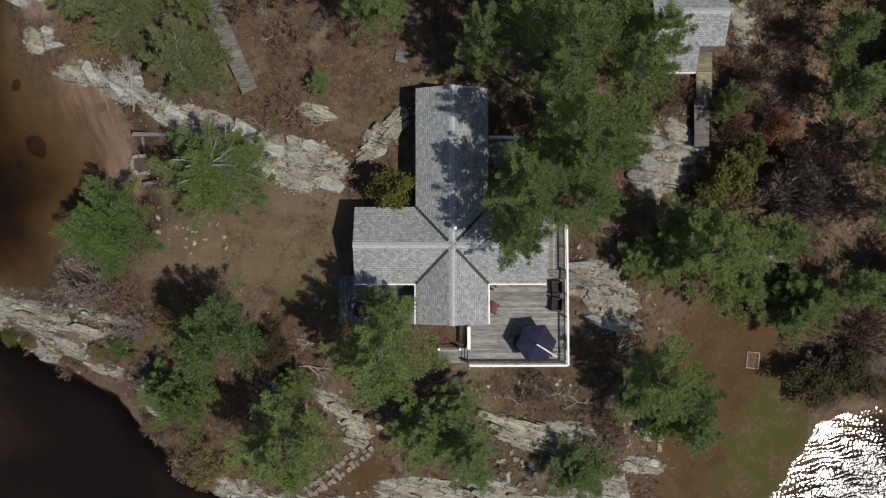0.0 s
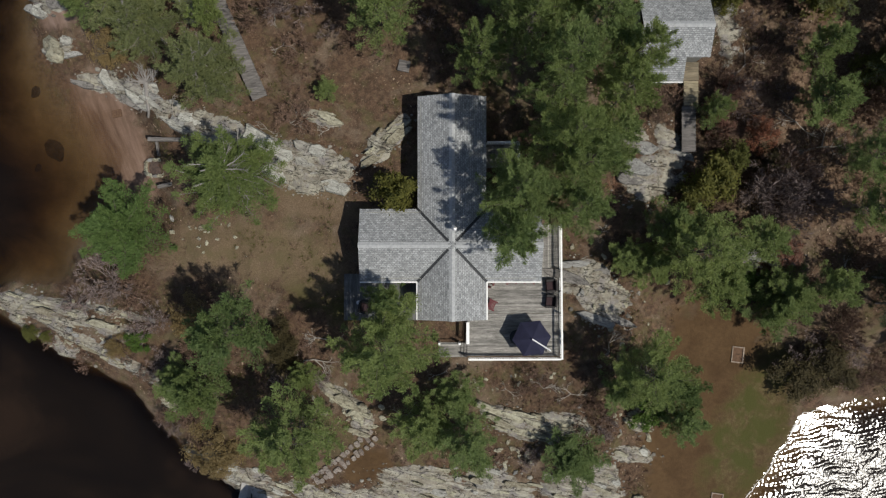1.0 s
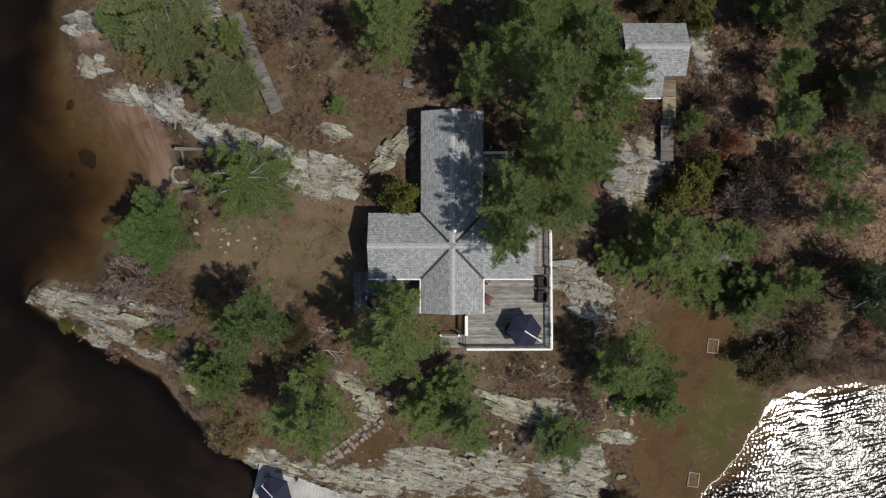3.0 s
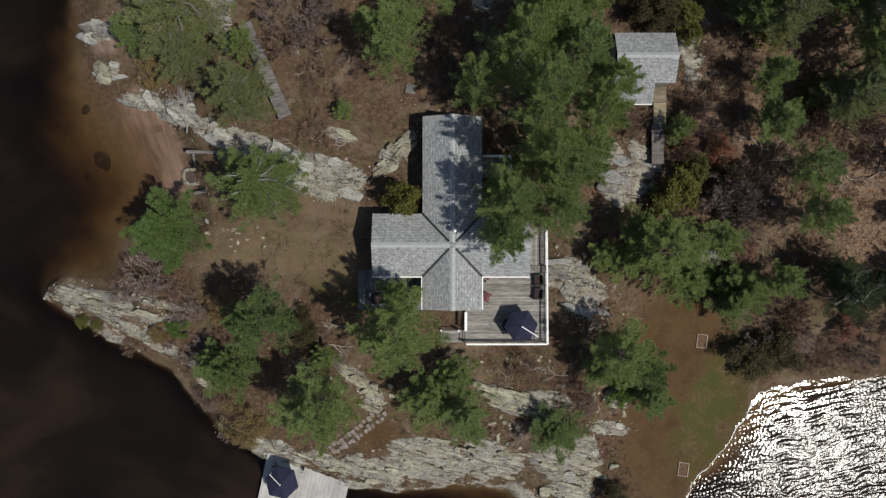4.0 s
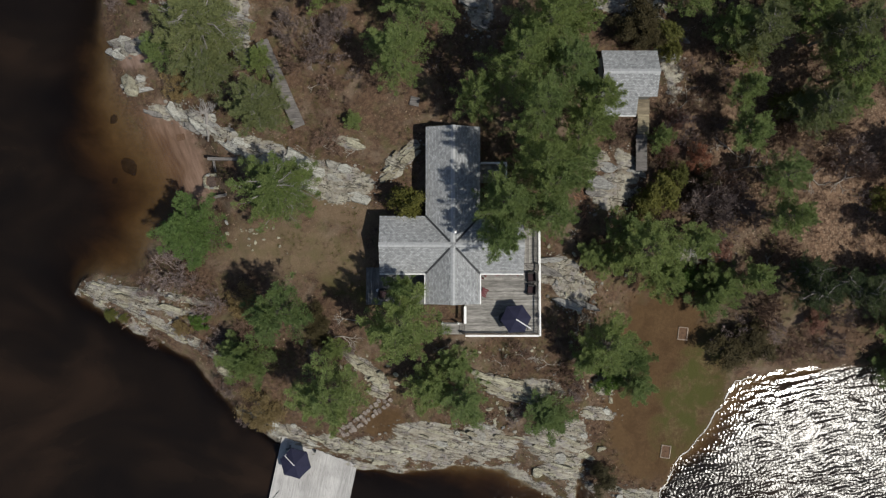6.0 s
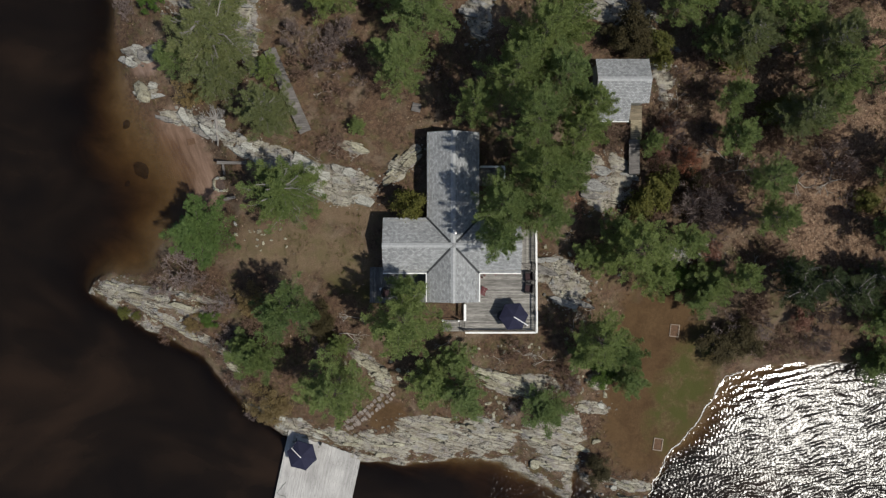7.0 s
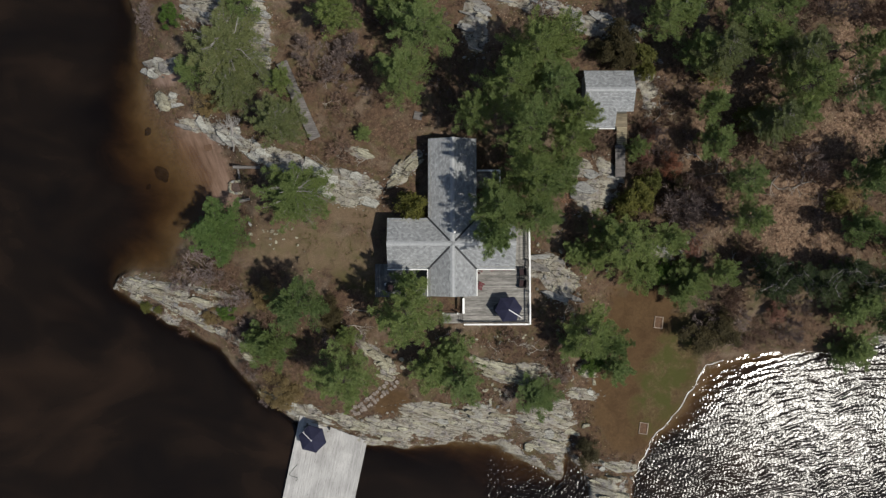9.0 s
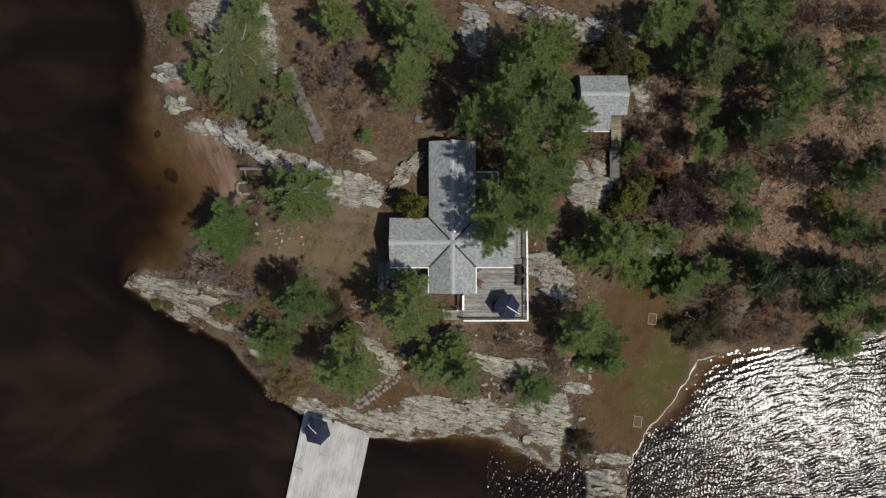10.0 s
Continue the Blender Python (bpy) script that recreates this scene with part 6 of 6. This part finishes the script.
def pebble_shape(s, p, r):
    k, n = len(s.v), 5
    a, w, turn = r.uniform(0.04, 0.14) * (2 if r.random() < 0.08 else 1), r.uniform(0.5, 0.9), r.uniform(0, 6.283)
    for rr, z in ((1.0, -0.05), (0.85, a * 0.45), (0.4, a * 0.65)):
        for i in range(n):
            q = 6.283 * i / n + turn
            c, sn = math.cos(q) * a * rr * r.uniform(0.8, 1.15), math.sin(q) * a * w * rr * r.uniform(0.8, 1.15)
            s.v.append(p + Vector((c, sn, z)))
    s.f += [(k + t * n + i, k + t * n + (i + 1) % n, k + (t + 1) * n + (i + 1) % n, k + (t + 1) * n + i) for t in (0, 1) for i in range(n)]
    s.f.append(tuple(range(k + 2 * n, k + 3 * n)))


def broken_stone(count, seed):
    r = np.random.RandomState(seed)
    x, y = r.uniform(-40, 30, count), r.uniform(-30, 28, count)
    q = rockiness(x, y)
    ok = (q > 0.02) & (r.uniform(0, 1, count) < np.where(q < 0.5, 0.25 + q, 0.12)) & (inland(x, y) > -0.2) & ~((np.abs(x - 1) < 8) & (y > -9) & (y < 3)) & ~((np.abs(x) < 2.7) & (y < 11.2) & (y > 0))
    return x[ok], y[ok], lie(x[ok], y[ok])


strew("rubble", "small broken pale stones round the ledges", "stones", twigs("pale_rubble", (0.08, 0.07, 0.058), (0.28, 0.265, 0.23)), *broken_stone(34000, 5), 5, pebble_shape)
M_DRYLEAF = twigs("dry_leaf", (0.09, 0.058, 0.038), (0.32, 0.24, 0.17))
M_SCRUB = twigs("low_scrub", (0.05, 0.032, 0.024), (0.17, 0.1, 0.075))
M_MOSS = foliage("low_greenery", (0.05, 0.06, 0.015), (0.12, 0.13, 0.035), (0.15, 0.14, 0.04))
strew("leaf_litter", "scattered dry brown and tan leaves", "leaves", M_DRYLEAF, *scatter_points(95000, 1, lambda x, y: 0.25 * patchy(71, 0.25, 0.35, 0.65)(x, y) + 0.75 * blobs(x, y, TANLEAVES) + 0.4 * blobs(x, y, EAST_LITTER) - 0.25 * blobs(x, y, WORN)), 1, leaf_shape)
strew("low_scrub", "low leafless brown scrub over the ground", "undergrowth", M_SCRUB, *scatter_points(56000, 2, lambda x, y: np.maximum(patchy(72, 0.16, 0.42, 0.62)(x, y), 1.0 * (x > 19) * (y > -6)) * (1 - 0.9 * blobs(x, y, LAWN + LAWN_EAST))), 2, scrub_shape)
strew("ground_greenery", "low green and yellow ground plants", "undergrowth", M_MOSS, *scatter_points(24000, 3, lambda x, y: np.maximum(patchy(73, 0.3, 0.48, 0.64)(x, y), 1.0 * blobs(x, y, [(12.6, -4, 3.2, 5, 0), (4.5, -10.2, 5, 0.8, 0), (12.0, -8.5, 2.2, 3, 0)]))), 3, scrub_shape)


def shore_foam():
    """A thin broken line of white wash along the open bay's edge."""
    way = [Vector(p) for p in ((20.6, -26.3), (21.5, -24.3), (22.8, -22.0), (25.1, -19.3), (27.1, -16.3), (28.9, -13.9), (31, -13.1))]
    s, r, last = Soup(), random.Random(9), None
    for a, b in zip(way, way[1:]):
        nrm = Vector((b.y - a.y, a.x - b.x)).normalized()
        n = int((b - a).length / 0.15)
        for i in range(n):
            p = a.lerp(b, i / n)
            t = np.linspace(-1.6, 1.6, 60)
            z = lie(p.x + nrm.x * t, p.y + nrm.y * t)
            hit = np.nonzero((z[:-1] > 0.0) & (z[1:] <= 0.0))[0]
            if not len(hit):
                last = None
                continue
            c = p + nrm * (t[hit[0]] + 0.15)
            w = 0.012 + 0.06 * max(0.0, noise.noise((c.x * 0.9, c.y * 0.9, 0)) + 0.25) + r.uniform(0, 0.02)
            now = (c - nrm * w, c + nrm * w)
            if last is not None:
                s.poly((*last[0], 0.015), (*last[1], 0.015), (*now[1], 0.015), (*now[0], 0.015))
            last = now
    m = plain("white_foam", (0.7, 0.69, 0.66), 0.6, 0, 0.3, 8)
    tagged(new("shore_foam", s.mesh("shore_foam", m)), "thin white wash along the bay's edge", "foam", kind="stuff")


shore_foam()


def dead_branch(label, x, y, size, turn, seed):
    """A fallen, barkless branch lying on the ground."""
    r, w = random.Random(seed), Soup()

    def grow(p, d, length, rad, left):
        q = p + d * length
        w.rod(p, q, rad, rad * 0.6, 5, False)
        if left:
            for _ in range(r.choice((2, 3))):
                e = (d + Vector((r.uniform(-0.9, 0.9), r.uniform(-0.9, 0.9), r.uniform(-0.05, 0.25)))).normalized()
                grow(p.lerp(q, r.uniform(0.5, 1)), e, length * r.uniform(0.5, 0.8), rad * 0.6, left - 1)

    for k in range(3):
        grow(Vector((0, 0, 0.1)), unit(r.uniform(-1.2, 1.2) + 3.14 * (k == 2), 0.05), 0.9, 0.045, 3)
    ob = tagged(new("dead_branch", w.mesh("dead_branch", M_DRIFT)), label, "branch")
    ob.matrix_basis = pose(x, y, ground_at(x, y), 0, 0, turn) @ Matrix.Scale(size, 4)


M_DRIFT = twigs("bleached_wood", (0.2, 0.18, 0.155), (0.34, 0.31, 0.27))
dead_branch("bleached fallen branch on brown ground", -10.7, -8.9, 1.15, 10, 1)
dead_branch("pale dead branch under the pines", -3.4, -13.3, 0.9, 120, 2)
dead_branch("thin pale branches beside the landing", -0.9, -10.1, 0.6, 60, 3)
dead_branch("grey fallen branch among the leaf litter", -13.0, 15.4, 0.7, 30, 4)
dead_branch("grey dead branches beneath bare shrubs", -13.6, 18.0, 0.8, 100, 5)
dead_branch("pale branch lying in dry leaves", 38.0, 6.5, 1.4, 40, 6)
dead_branch("bleached branch among dry tan leaves", 43.0, 17.5, 1.2, 75, 7)
dead_branch("grey branch fallen on the rock shelf", -9.5, 9.0, 0.6, 200, 8)
for i, (x, y, size, turn) in enumerate(((-23.6, 12.1, 0.75, 70), (-21.9, 10.9, 0.6, 250), (-25.4, 12.9, 0.5, 20), (-12.5, 9.5, 0.7, 330), (-14.4, 9.1, 0.6, 150), (11.6, 1.0, 0.5, 80))):
    dead_branch("grey weathered dead branch lying across pale rock", x, y, size, turn, 20 + i)


def driftwood():
    """A barkless grey log lying with its root plate spread over the rock."""
    r, w = random.Random(41), Soup()
    spine = [Vector((0.05 * math.sin(2.1 * i), -0.55 * i, 0.3 - 0.03 * i)) for i in range(6)]
    for i in range(5):
        w.rod(spine[i], spine[i + 1], 0.19 - 0.022 * i, 0.168 - 0.022 * i, 9, i == 4)

    def root(p, d, length, rad, left):
        q = p + d * length
        w.rod(p, q, rad, rad * 0.55, 5, False)
        if left:
            for _ in range(3):
                e = (d + Vector((r.uniform(-0.8, 0.8), r.uniform(-0.8, 0.8), r.uniform(-0.25, 0.35)))).normalized()
                root(p.lerp(q, r.uniform(0.5, 1)), e, length * r.uniform(0.5, 0.8), rad * 0.55, left - 1)

    for k in range(11):
        root(Vector((0, 0.05, 0.3)), unit(radians(-15 + 21 * k), r.uniform(-0.1, 0.45)), r.uniform(0.5, 0.95), 0.075, 2)
    for k in range(4):
        root(spine[1 + k], unit(r.choice((0.2, 2.9)) + r.uniform(-0.5, 0.5), 0.2), 0.5, 0.045, 2)
    ob = tagged(new("driftwood", w.mesh("driftwood", M_GREYTWIG)), "bleached grey driftwood log with spreading roots on rock", "driftwood")
    ob.matrix_basis = pose(-24.2, 12.9, ground_at(-24.2, 12.4) + 0.05, 0, 0, 4)


driftwood()
M_RUST = twigs("rusty_dead_needles", (0.16, 0.075, 0.045), (0.4, 0.23, 0.15))
brush = seed_tree("brush_pile", "low pile of rust-coloured dead pine brush", "brush pile", bare_meshes(61, M_RUST, 9, 4), "brush piles")
brush.matrix_basis = pose(12.5, 4.5, ground_at(12.5, 4.5), 0, 0, 30) @ Matrix.Diagonal((0.36, 0.5, 0.16, 1))
copy_thing(brush, pose(12.9, 3.3, ground_at(12.9, 3.3), 0, 0, 120))
for i, (x, y, size, turn) in enumerate(((12.2, -7.6, 0.8, 60), (13.6, -6.6, 0.6, 140), (7.2, -11.2, 0.9, 10), (9.3, -11.6, 0.8, 200), (4.6, -11.5, 0.6, 330), (22.4, 13.8, 1.0, 50), (26.5, 9.5, 1.1, 120), (28.6, 7.6, 1.2, 20), (34.8, 6.6, 1.2, 250), (31.2, -2.2, 0.9, 80), (-9.9, -7.3, 0.9, 170))):
    dead_branch("thin grey dead branch lying on the ground", x, y, size, turn, 40 + i)
